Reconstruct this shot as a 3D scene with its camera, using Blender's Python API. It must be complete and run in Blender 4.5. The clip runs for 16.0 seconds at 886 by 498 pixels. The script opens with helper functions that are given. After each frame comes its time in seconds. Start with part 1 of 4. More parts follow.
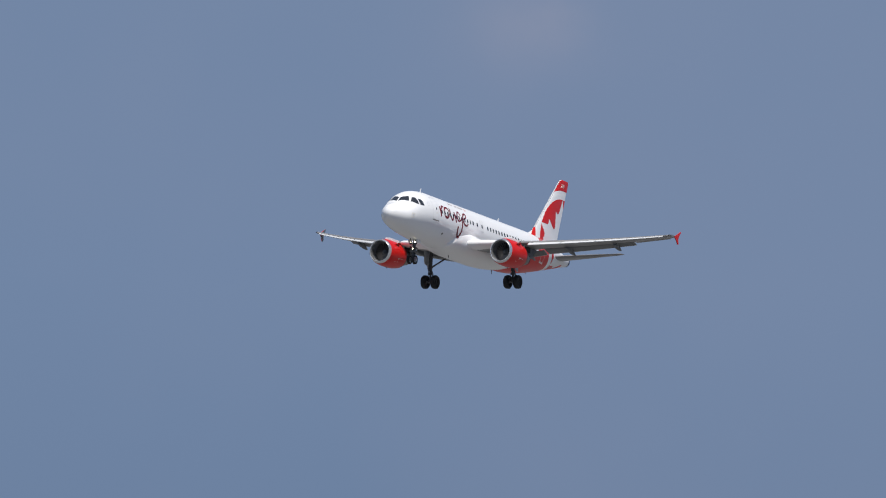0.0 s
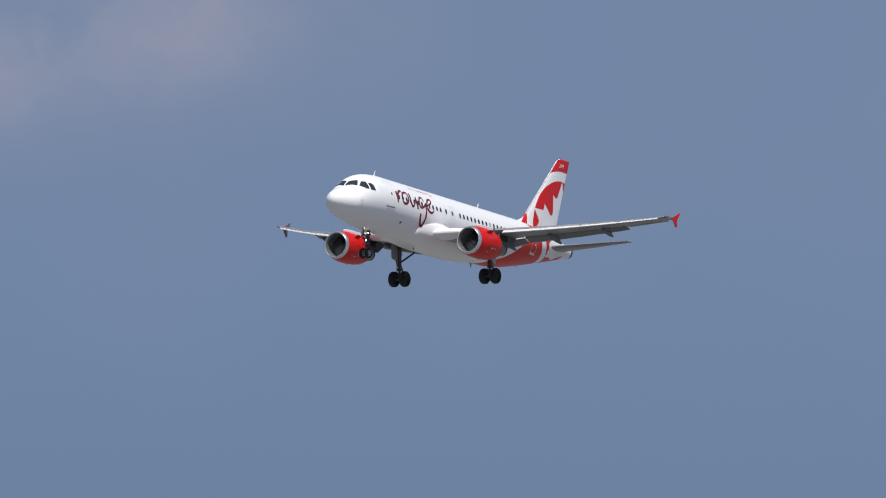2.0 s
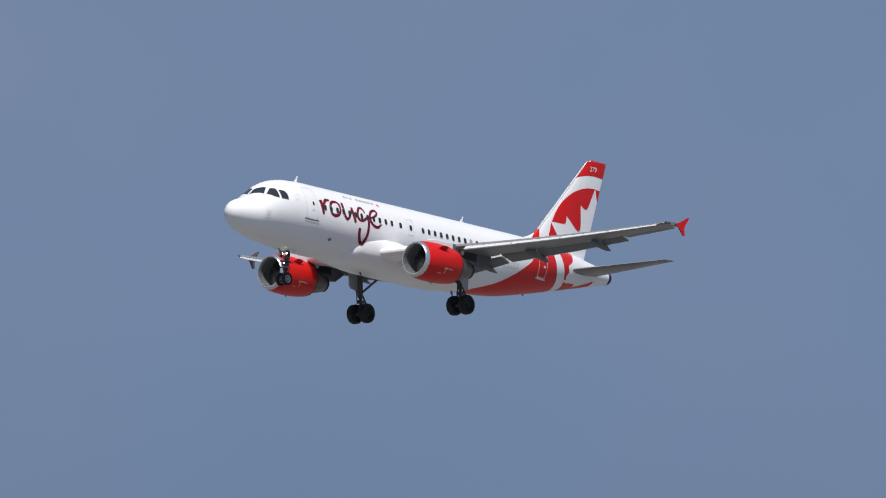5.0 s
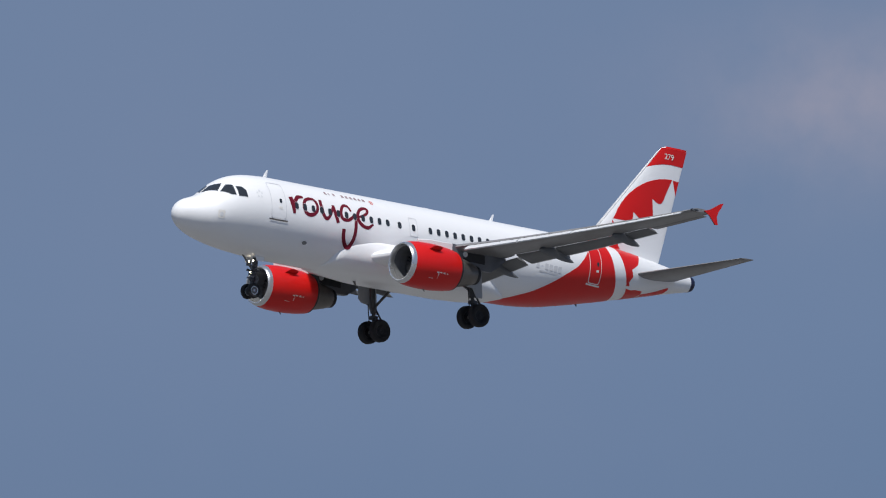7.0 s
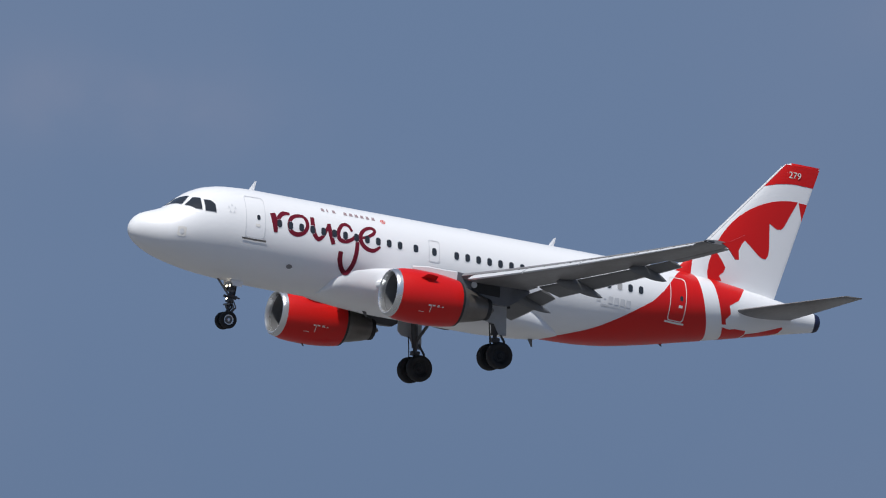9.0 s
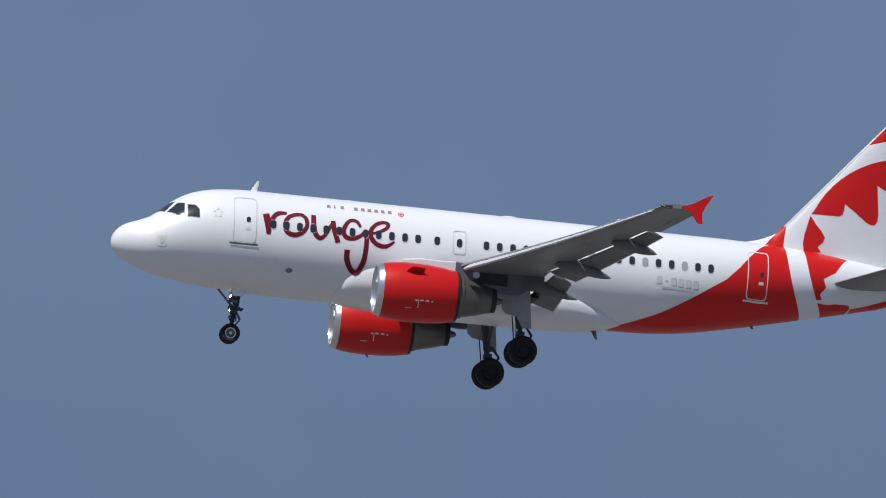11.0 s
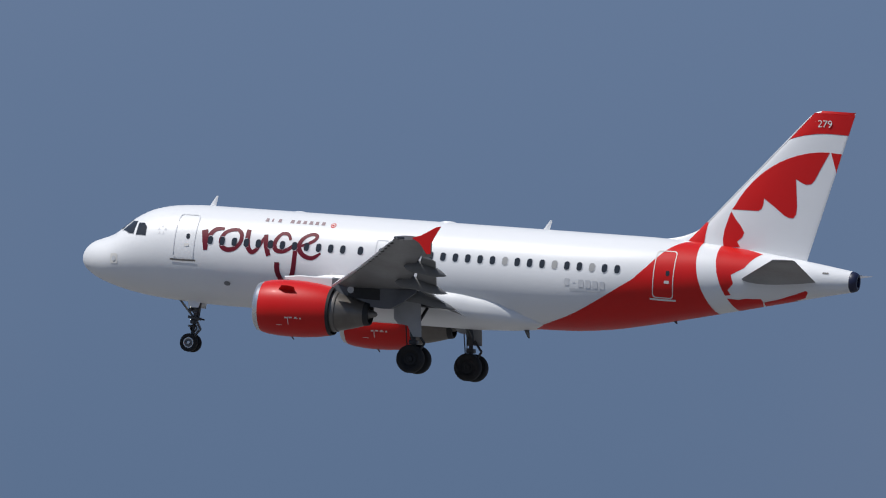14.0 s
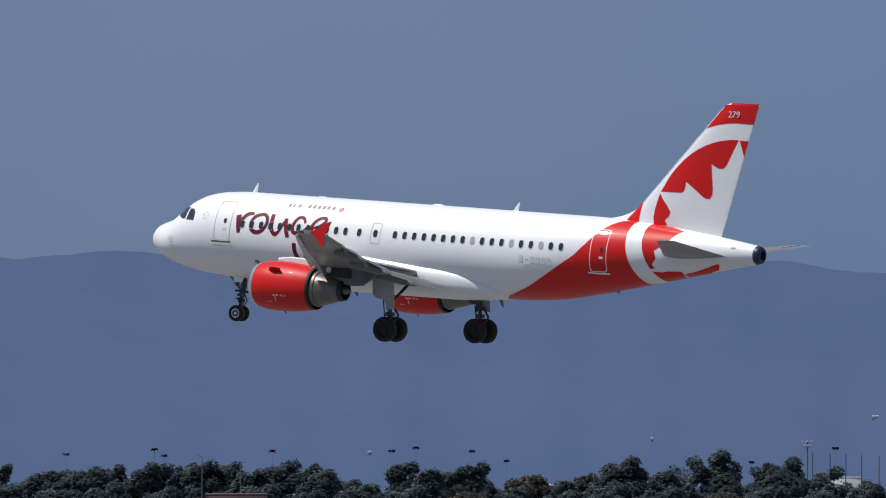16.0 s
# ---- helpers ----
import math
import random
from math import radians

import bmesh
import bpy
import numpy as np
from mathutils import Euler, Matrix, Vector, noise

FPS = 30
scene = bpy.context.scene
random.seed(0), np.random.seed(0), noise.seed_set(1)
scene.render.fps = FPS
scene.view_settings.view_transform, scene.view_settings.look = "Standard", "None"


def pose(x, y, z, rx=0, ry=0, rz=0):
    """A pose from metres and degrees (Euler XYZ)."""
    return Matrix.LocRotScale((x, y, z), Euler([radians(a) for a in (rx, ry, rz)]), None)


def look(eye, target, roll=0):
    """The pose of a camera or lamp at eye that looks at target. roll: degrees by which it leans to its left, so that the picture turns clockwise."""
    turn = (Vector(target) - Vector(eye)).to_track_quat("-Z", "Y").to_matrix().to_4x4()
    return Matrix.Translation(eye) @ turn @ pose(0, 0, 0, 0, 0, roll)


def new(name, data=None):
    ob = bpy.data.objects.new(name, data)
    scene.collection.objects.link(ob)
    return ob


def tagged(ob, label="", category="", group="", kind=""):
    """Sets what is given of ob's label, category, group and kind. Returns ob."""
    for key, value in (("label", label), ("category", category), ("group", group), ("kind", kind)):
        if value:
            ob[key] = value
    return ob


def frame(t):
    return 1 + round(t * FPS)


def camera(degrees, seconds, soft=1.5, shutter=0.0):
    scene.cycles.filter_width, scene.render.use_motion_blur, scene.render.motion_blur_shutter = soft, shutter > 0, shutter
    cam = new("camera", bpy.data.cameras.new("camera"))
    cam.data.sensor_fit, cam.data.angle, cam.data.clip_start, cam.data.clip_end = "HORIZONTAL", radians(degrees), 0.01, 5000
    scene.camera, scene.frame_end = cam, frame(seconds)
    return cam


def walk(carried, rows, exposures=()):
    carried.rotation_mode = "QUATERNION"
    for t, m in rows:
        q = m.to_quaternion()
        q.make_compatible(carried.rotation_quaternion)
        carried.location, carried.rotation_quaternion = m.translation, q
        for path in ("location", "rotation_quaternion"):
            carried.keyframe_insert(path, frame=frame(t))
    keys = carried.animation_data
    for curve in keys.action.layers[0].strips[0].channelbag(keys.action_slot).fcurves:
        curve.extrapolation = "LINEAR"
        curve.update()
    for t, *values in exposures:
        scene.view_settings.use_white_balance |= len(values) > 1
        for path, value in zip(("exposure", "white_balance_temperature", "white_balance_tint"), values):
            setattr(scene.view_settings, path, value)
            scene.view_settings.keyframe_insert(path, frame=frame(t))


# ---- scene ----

# World: the eye stands on a viewing mound at x=0, y=0, z=EYE_Z; the runway lies along x, the airliner flies towards -x.
EYE_Z = 22.0
cam = camera(5.079, 16.0, soft=1.1)


def aim(azimuth, elevation, roll):
    """Pose of the panning camera: degrees clockwise from +y, degrees up, degrees of lean."""
    a, e = radians(azimuth), radians(elevation)
    way = Vector((math.sin(a) * math.cos(e), math.cos(a) * math.cos(e), math.sin(e)))
    eye = Vector((0, 0, EYE_Z))
    return look(eye, eye + 100 * way, roll)


PAN = [   # seconds, azimuth, elevation, roll
    (0.0, 62.346, 4.001, 1.83), (0.5, 61.146, 4.019, 2.02), (1.0, 60.110, 4.033, 1.19),
    (1.5, 59.056, 4.023, 1.13), (2.0, 57.980, 4.020, 0.88), (2.5, 56.662, 4.047, 0.41),
    (3.0, 55.231, 4.102, 0.02), (3.2, 54.660, 4.146, -0.17), (3.6, 53.403, 4.170, -0.08),
    (4.0, 52.073, 4.189, 0.25), (4.4, 50.662, 4.203, 0.67), (4.8, 49.161, 4.212, 1.03),
    (5.3, 47.147, 4.217, 1.20), (5.5, 46.376, 4.219, 1.05), (6.0, 44.028, 4.203, 1.05),
    (6.5, 41.366, 4.202, 0.89), (7.0, 38.639, 4.209, 0.96), (7.5, 35.666, 4.218, 1.50),
    (8.0, 32.609, 4.210, 2.28), (8.5, 28.820, 4.207, 2.77), (9.0, 25.339, 4.160, 3.07),
    (9.5, 21.465, 4.075, 2.83), (9.7, 19.694, 4.042, 2.31), (10.1, 16.339, 3.937, 1.93),
    (10.5, 12.896, 3.801, 1.31), (10.9, 9.379, 3.645, 0.62), (11.3, 5.809, 3.480, 0.04),
    (11.8, 1.307, 3.281, -0.29), (12.0, -0.397, 3.235, -0.30), (12.5, -5.002, 3.031, -0.40),
    (13.0, -9.960, 2.880, -0.08), (13.5, -14.228, 2.539, 0.16), (14.0, -17.911, 2.271, 0.25),
    (14.5, -21.836, 2.246, -0.02), (15.0, -25.555, 1.955, -0.69), (15.5, -29.359, 1.402, -0.58),
    (16.0, -32.640, 1.122, 0.08),
]
walk(cam, [(t, aim(a, e, r)) for t, a, e, r in PAN],
     exposures=((0, .02, 6560, 10), (3.2, .02, 6560, 10), (5.5, -.02, 6520, 10), (7, -.11, 6340, 10), (9.5, -.2, 6320, 10), (12.5, -.25, 6320, 10), (13.5, -.3, 6320, 10), (15, -.28, 6340, 10), (15.5, -.22, 6440, 10), (16, -.07, 6460, 10)))

# ---- light ----
SUN_UP, SUN_AZ = 62.0, 230.0   # degrees above the ground, degrees clockwise from +y
world = bpy.data.worlds.new("daylight")
scene.world = world
world.use_nodes = True
wn, wl = world.node_tree.nodes, world.node_tree.links
sky = wn.new("ShaderNodeTexSky")
sky.sky_type = "NISHITA"
sky.sun_disc = False
sky.sun_elevation, sky.sun_rotation = radians(SUN_UP), radians(SUN_AZ)
sky.altitude, sky.air_density, sky.dust_density, sky.ozone_density = 50, 1.0, 0.6, 1.5
back = wn["Background"]
back.inputs["Strength"].default_value = 0.09
# low haze over the horizon, with the thin clouds that drift in it
CLOUDS = ((62.9, 5.32, .45, .3, .35), (56.5, 5.3, .9, .35, .7), (54.25, 5.08, 1.5, .4, 1.7), (44.15, 5.25, 1.2, .34, 1.5), (41.0, 5.08, .95, .5, 1.2),
          (28.84, 5.65, .8, .22, 1.0), (29.7, 5.0, .9, .35, .4), (23.5, 4.9, .9, .28, .4), (19.35, 4.74, .72, .32, 4.5), (17.5, 4.72, .8, .35, .6), (.95, 4.13, .9, .18, 1.3), (-3.95, 4.3, .42, .3, 1.8), (-3.55, 4.02, .5, .17, 1.3))
wtex = wn.new("ShaderNodeTexCoord")
wxyz = wn.new("ShaderNodeSeparateXYZ")
wl.new(wtex.outputs["Generated"], wxyz.inputs[0])


def wmath(op, a, b=None, clamp=False):
    node = wn.new("ShaderNodeMath")
    node.operation, node.use_clamp = op, clamp
    for k, v in enumerate((a, b)):
        if v is None:
            continue
        if isinstance(v, (int, float)):
            node.inputs[k].default_value = v
        else:
            wl.new(v, node.inputs[k])
    return node.outputs[0]


w_az = wmath("MULTIPLY", wmath("ARCTAN2", wxyz.outputs["X"], wxyz.outputs["Y"]), 180 / math.pi)
w_el = wmath("MULTIPLY", wmath("ARCSINE", wxyz.outputs["Z"]), 180 / math.pi)
cover = None
for c_az, c_el, c_w, c_h, c_d in CLOUDS:
    q1 = wmath("POWER", wmath("ABSOLUTE", wmath("MULTIPLY", wmath("SUBTRACT", w_az, c_az), 1 / c_w)), 2)
    q2 = wmath("POWER", wmath("ABSOLUTE", wmath("MULTIPLY", wmath("SUBTRACT", w_el, c_el), 1 / c_h)), 2)
    g = wmath("MULTIPLY", wmath("EXPONENT", wmath("MULTIPLY", wmath("ADD", q1, q2), -1.0)), c_d)
    cover = g if cover is None else wmath("ADD", cover, g)
wnoise = wn.new("ShaderNodeTexNoise")
wnoise.inputs["Scale"].default_value, wnoise.inputs["Detail"].default_value, wnoise.inputs["Roughness"].default_value = 55, 6, .55
wl.new(wtex.outputs["Generated"], wnoise.inputs["Vector"])
puff = wn.new("ShaderNodeMapRange")
puff.inputs["From Min"].default_value, puff.inputs["From Max"].default_value = .3, .75
wl.new(wnoise.outputs["Fac"], puff.inputs["Value"])
wthin = wn.new("ShaderNodeTexNoise")
wthin.inputs["Scale"].default_value, wthin.inputs["Detail"].default_value = 14, 4
wl.new(wtex.outputs["Generated"], wthin.inputs["Vector"])
veil = wmath("MULTIPLY", wmath("SUBTRACT", wthin.outputs["Fac"], .42, True), .4)
cover = wmath("ADD", wmath("MULTIPLY", cover, puff.outputs[0]), veil, True)
low = wn.new("ShaderNodeMapRange")
low.interpolation_type = "SMOOTHSTEP"
low.inputs["From Min"].default_value, low.inputs["From Max"].default_value = 8, 40
low.inputs["To Min"].default_value, low.inputs["To Max"].default_value = 1, 0
wl.new(w_el, low.inputs["Value"])
HAZE, HAZE_LOW, PUFF = (.160, .232, .371), (.133, .200, .325), (.312, .318, .412)
grade = wn.new("ShaderNodeMapRange")
grade.inputs["From Min"].default_value, grade.inputs["From Max"].default_value = .8, 3.8
wl.new(w_el, grade.inputs["Value"])


def wmix(f, a, b):
    node = wn.new("ShaderNodeMix")
    node.data_type = "RGBA"
    wl.new(f, node.inputs["Factor"])
    for key, v in (("A", a), ("B", b)):
        if isinstance(v, tuple):
            node.inputs[key].default_value = (*v, 1)
        else:
            wl.new(v, node.inputs[key])
    return node.outputs["Result"]


STRENGTH = 0.09
back.inputs["Strength"].default_value = STRENGTH
haze = wmix(cover, wmix(grade.outputs[0], tuple(v / STRENGTH for v in HAZE_LOW), tuple(v / STRENGTH for v in HAZE)), tuple(v / STRENGTH for v in PUFF))
wl.new(wmix(low.outputs[0], sky.outputs[0], haze), back.inputs["Color"])


sun = new("sun", bpy.data.lights.new("sun", "SUN"))
sun.data.energy, sun.data.angle, sun.data.color = 4.4, radians(0.55), (1.0, 0.965, 0.91)
sa, se = radians(SUN_AZ), radians(SUN_UP)
sun_way = Vector((math.sin(sa) * math.cos(se), math.cos(sa) * math.cos(se), math.sin(se)))
sun.matrix_world = look(Vector((0, 0, 300)) + 50 * sun_way, Vector((0, 0, 300)))


# ---- materials ----
def material(name, colour, rough=0.5, metal=0.0, coat=0.0, grain=0.0, scale=3.0, fine=40.0, bump=0.0, stretch=(1, 1, 1), dirt=None):
    """A surface with two scales of variation in its colour and gloss."""
    m = bpy.data.materials.new(name)
    m.use_nodes = True
    n, l = m.node_tree.nodes, m.node_tree.links
    b = n["Principled BSDF"]
    b.inputs["Roughness"].default_value, b.inputs["Metallic"].default_value = rough, metal
    b.inputs["Coat Weight"].default_value, b.inputs["Coat Roughness"].default_value = coat, 0.06
    co = n.new("ShaderNodeTexCoord")
    mp = n.new("ShaderNodeMapping")
    mp.inputs["Scale"].default_value = stretch
    l.new(co.outputs["Object"], mp.inputs["Vector"])
    big, small = n.new("ShaderNodeTexNoise"), n.new("ShaderNodeTexNoise")
    big.inputs["Scale"].default_value, big.inputs["Detail"].default_value = scale, 5
    small.inputs["Scale"].default_value, small.inputs["Detail"].default_value = fine, 3
    l.new(mp.outputs[0], big.inputs["Vector"])
    l.new(mp.outputs[0], small.inputs["Vector"])
    add = n.new("ShaderNodeMath")
    add.operation = "MULTIPLY_ADD"
    l.new(small.outputs["Fac"], add.inputs[0])
    add.inputs[1].default_value = 0.4
    l.new(big.outputs["Fac"], add.inputs[2])
    ramp = n.new("ShaderNodeMapRange")
    ramp.inputs["From Min"].default_value, ramp.inputs["From Max"].default_value = 0.45, 0.95
    l.new(add.outputs[0], ramp.inputs["Value"])
    mix = n.new("ShaderNodeMix")
    mix.data_type = "RGBA"
    worn = dirt or tuple(c * 0.6 for c in colour)
    mix.inputs["A"].default_value = (*colour, 1)
    mix.inputs["B"].default_value = (*(c + (d - c) * grain for c, d in zip(colour, worn)), 1)
    l.new(ramp.outputs[0], mix.inputs["Factor"])
    l.new(mix.outputs["Result"], b.inputs["Base Color"])
    gl = n.new("ShaderNodeMapRange")
    gl.inputs["To Min"].default_value, gl.inputs["To Max"].default_value = rough * 0.85, min(1, rough * 1.25)
    l.new(big.outputs["Fac"], gl.inputs["Value"])
    l.new(gl.outputs[0], b.inputs["Roughness"])
    if bump:
        bp = n.new("ShaderNodeBump")
        bp.inputs["Strength"].default_value, bp.inputs["Distance"].default_value = bump, 0.02
        l.new(small.outputs["Fac"], bp.inputs["Height"])
        l.new(bp.outputs[0], b.inputs["Normal"])
    return m


def glow(name, colour, strength):
    m = bpy.data.materials.new(name)
    m.use_nodes = True
    b = m.node_tree.nodes["Principled BSDF"]
    b.inputs["Base Color"].default_value = (*colour, 1)
    b.inputs["Emission Color"].default_value = (*colour, 1)
    b.inputs["Emission Strength"].default_value = strength
    return m


WHITE = material("white_gloss_paint", (0.84, 0.845, 0.855), 0.36, coat=0.3, grain=0.10, scale=0.5, fine=6, stretch=(0.35, 1, 1), dirt=(0.62, 0.6, 0.56))
BELLY = material("grey_belly_paint", (0.76, 0.765, 0.775), 0.45, coat=0.08, grain=0.25, scale=0.7, fine=7, stretch=(0.3, 1, 1), dirt=(0.42, 0.39, 0.34))
RED = material("red_gloss_paint", (0.63, 0.009, 0.007), 0.42, coat=0.25, grain=0.2, scale=0.6, fine=9, dirt=(0.46, 0.012, 0.012))
MAROON = material("dark_red_paint", (0.15, 0.006, 0.02), 0.5, coat=0.0, grain=0.2, scale=1.2, fine=9)
WING = material("grey_wing_paint", (0.25, 0.25, 0.258), 0.36, grain=0.8, scale=0.55, fine=7, stretch=(1, 0.45, 1), dirt=(0.13, 0.12, 0.11))
# wing grey darkened for the shade on the flaps; track fairings share it
WING_DARK = material("shade_darkened_flap_grey", (0.16, 0.165, 0.17), 0.5, grain=0.4, scale=1.1, fine=10, stretch=(1, 0.3, 1))
ALLOY = material("bare_polished_alloy", (0.72, 0.73, 0.74), 0.27, metal=0.85, grain=0.25, scale=2, fine=30)
STEEL = material("dark_heat_stained_steel", (0.23, 0.22, 0.21), 0.42, metal=0.7, grain=0.5, scale=2, fine=15, stretch=(1, 0.5, 0.5), dirt=(0.11, 0.09, 0.08))
GEAR = material("grey_gear_enamel", (0.16, 0.165, 0.175), 0.45, grain=0.5, scale=3, fine=20, dirt=(0.07, 0.065, 0.06))
SOOT = material("dark_oily_gear_enamel", (0.055, 0.055, 0.06), 0.42, grain=0.5, scale=3, fine=20, dirt=(0.025, 0.022, 0.02))
RUBBER = material("black_tyre_rubber", (0.011, 0.011, 0.013), 0.8, grain=0.5, scale=4, fine=40, dirt=(0.02, 0.019, 0.018))
DARK = material("black_cavity", (0.02, 0.02, 0.022), 0.6, grain=0.3)
GLASS = material("dark_cabin_glass", (0.03, 0.034, 0.04), 0.12, coat=0.5, grain=0.3, scale=3)
# the bluish wall colour has the haze of distance mixed in
FAR_WALL = material("haze_tinted_far_wall", (0.25, 0.285, 0.36), 0.9, grain=0.2)
NAVY = material("dark_blue_black_enamel", (0.012, 0.016, 0.05), 0.4, grain=0.3)
TITANIUM = material("tan_heat_tinted_titanium", (0.20, 0.185, 0.17), 0.36, metal=0.65, grain=0.5, scale=2, fine=15, dirt=(0.11, 0.095, 0.08))
PYLON = material("dark_pylon_paint", (0.13, 0.135, 0.15), 0.5, grain=0.4, scale=1.5, fine=10)
BLIND = material("drawn_white_blind", (0.36, 0.36, 0.36), 0.6, grain=0.15)
SEAM = material("grey_panel_seam", (0.42, 0.43, 0.45), 0.5, grain=0.3)
SLAT = material("pale_bare_slat_metal", (0.68, 0.69, 0.70), 0.42, metal=0.15, grain=0.3, scale=2, fine=20)
CAPTION = material("faded_grey_lettering", (0.34, 0.25, 0.26), 0.5, grain=0.15)
HUB = material("sooty_wheel_hub", (0.014, 0.014, 0.016), 0.6, metal=0.2, grain=0.4, scale=4, fine=20)
STENCIL = material("pale_grey_lettering", (0.68, 0.69, 0.71), 0.5, grain=0.15)
PALE = material("white_stencil_paint", (0.78, 0.76, 0.72), 0.5, grain=0.15)
RED.node_tree.nodes["Principled BSDF"].inputs["Coat Roughness"].default_value = 0.03
for paint in (RED, MAROON):
    paint.node_tree.nodes["Principled BSDF"].inputs["Specular IOR Level"].default_value = 0.25
LAMP = glow("lit_landing_lamp", (1.0, 0.86, 0.62), 6.0)


# ---- mesh helpers ----
class Shape:
    """Collects vertices and faces of one mesh."""

    def __init__(self):
        self.v, self.f = [], []

    def ring(self, points):
        k = len(self.v)
        self.v += [tuple(p) for p in points]
        return list(range(k, k + len(points)))

    def bridge(self, a, b, closed=True):
        n = len(a)
        for i in range(n if closed else n - 1):
            j = (i + 1) % n
            self.f.append((a[i], a[j], b[j], b[i]))

    def loft(self, rings, closed=True, caps=True):
        ids = [self.ring(r) for r in rings]
        for a, b in zip(ids, ids[1:]):
            self.bridge(a, b, closed)
        if caps:
            self.f.append(tuple(reversed(ids[0])))
            self.f.append(tuple(ids[-1]))
        return self

    def tube(self, p, q, r, r2=None, n=12):
        p, q = Vector(p), Vector(q)
        w = (q - p).normalized()
        u = w.orthogonal().normalized()
        s = w.cross(u)
        def circle(c, k):
            return [c + k * (math.cos(2 * math.pi * i / n) * u + math.sin(2 * math.pi * i / n) * s) for i in range(n)]
        return self.loft([circle(p, r), circle(q, r if r2 is None else r2)])

    def box(self, c, size, turn=None, bevel=0.0):
        bm = bmesh.new()
        bmesh.ops.create_cube(bm, size=1)
        for v in bm.verts:
            v.co = Vector(v.co[k] * size[k] for k in range(3))
        if bevel:
            bmesh.ops.bevel(bm, geom=bm.edges[:], offset=bevel, segments=2, affect="EDGES", profile=0.5)
        m = Matrix.Translation(c) @ (turn or Matrix())
        k = len(self.v)
        bm.verts.index_update()
        self.v += [tuple(m @ v.co) for v in bm.verts]
        self.f += [tuple(k + v.index for v in f.verts) for f in bm.faces]
        bm.free()
        return self

    def lathe(self, profile, axis="x", at=(0, 0, 0), n=48):
        """Revolves (along, radius) pairs about an axis through a point."""
        rings = []
        for s, r in profile:
            ring = []
            for i in range(n):
                a = 2 * math.pi * i / n
                p = (s, r * math.sin(a), r * math.cos(a)) if axis == "x" else (r * math.sin(a), s, r * math.cos(a))
                ring.append((p[0] + at[0], p[1] + at[1], p[2] + at[2]))
            rings.append(ring)
        return self.loft(rings, caps=False)


def part(name, shape, mat, parent=None, label="", sharp=35, flat=False):
    """Links a Shape as one mesh object under a thing or a part."""
    me = bpy.data.meshes.new(name)
    me.from_pydata(shape.v, [], shape.f)
    bm = bmesh.new()
    bm.from_mesh(me)
    bmesh.ops.recalc_face_normals(bm, faces=bm.faces[:])
    bm.to_mesh(me)
    bm.free()
    if not flat:
        me.polygons.foreach_set("use_smooth", [True] * len(me.polygons))
        me.set_sharp_from_angle(angle=radians(sharp))
    for m in (mat if isinstance(mat, (list, tuple)) else [mat]):
        me.materials.append(m)
    ob = new(name, me)
    if parent:
        ob.parent = parent
    return tagged(ob, label)


# ---- the airliner: x runs aft from the nose, y to its right wing, z up from the cabin's middle ----
airliner = tagged(new("airliner"), "white twin-engine airliner with red engines and tail, gear down", "airplane")

TOP = ((0, -.34), (.03, -.17), (.15, .06), (.5, .36), (1, .56), (1.46, .76), (1.88, 1.11), (2.2, 1.37), (2.6, 1.65), (3.3, 1.95), (4.2, 2.12), (5.5, 2.19),
       (24.5, 2.17), (27, 2.08), (29, 1.92), (31, 1.68), (33, 1.40), (33.62, 1.30))
LOW = ((0, -.34), (.03, -.52), (.15, -.74), (.5, -1.02), (1, -1.26), (2, -1.55), (3, -1.73), (4, -1.83), (5.5, -1.92), (7, -1.95),
       (20, -1.96), (21.5, -1.93), (23, -1.8), (25, -1.44), (27, -1.0), (29, -.54), (31, -.07), (32.5, .27), (33.62, .51))
WID = ((0, 0), (.03, .18), (.15, .42), (.5, .78), (1, 1.12), (2, 1.53), (3, 1.77), (4, 1.9), (5.5, 1.975), (21.5, 1.975), (23, 1.94), (25, 1.8),
       (27, 1.57), (29, 1.25), (31, .87), (33, .48), (33.62, .36))


def curve_at(table, x):
    """A smooth monotone curve through a table, taken in the root of x so that the nose is round."""
    s = [math.sqrt(a) for a, _ in table]
    v = [b for _, b in table]
    u = math.sqrt(min(max(x, 0), table[-1][0]))
    i = max(k for k in range(len(s) - 1) if s[k] <= u + 1e-9)
    d = [(v[k + 1] - v[k]) / (s[k + 1] - s[k]) for k in range(len(s) - 1)]
    def slope(k):
        if k in (0, len(s) - 1):
            return d[0] if k == 0 else d[-1]
        a, b = d[k - 1], d[k]
        return 0 if a * b <= 0 else 2 * a * b / (a + b)
    h = s[i + 1] - s[i]
    t = (u - s[i]) / h
    return ((2 * t**3 - 3 * t * t + 1) * v[i] + (t**3 - 2 * t * t + t) * h * slope(i)
            + (3 * t * t - 2 * t**3) * v[i + 1] + (t**3 - t * t) * h * slope(i + 1))


def hull(x):
    """Middle height, half height and half width of the fuselage at x."""
    a, b = curve_at(TOP, x), curve_at(LOW, x)
    return (a + b) / 2, (a - b) / 2, curve_at(WID, x)


def skin(x, phi, lift=0.0, side=-1):
    """The fuselage's surface at x, phi degrees round from the crown, on the left (-1) or right (1) side."""
    zc, h, w = hull(x)
    a = radians(phi)
    n = Vector((0, side * math.sin(a) / max(w, .01), math.cos(a) / max(h, .01))).normalized()
    return Vector((x, side * w * math.sin(a), zc + h * math.cos(a))) + lift * n


def phi_at(x, z):
    zc, h, _ = hull(x)
    return math.degrees(math.acos(max(-1, min(1, (z - zc) / h))))


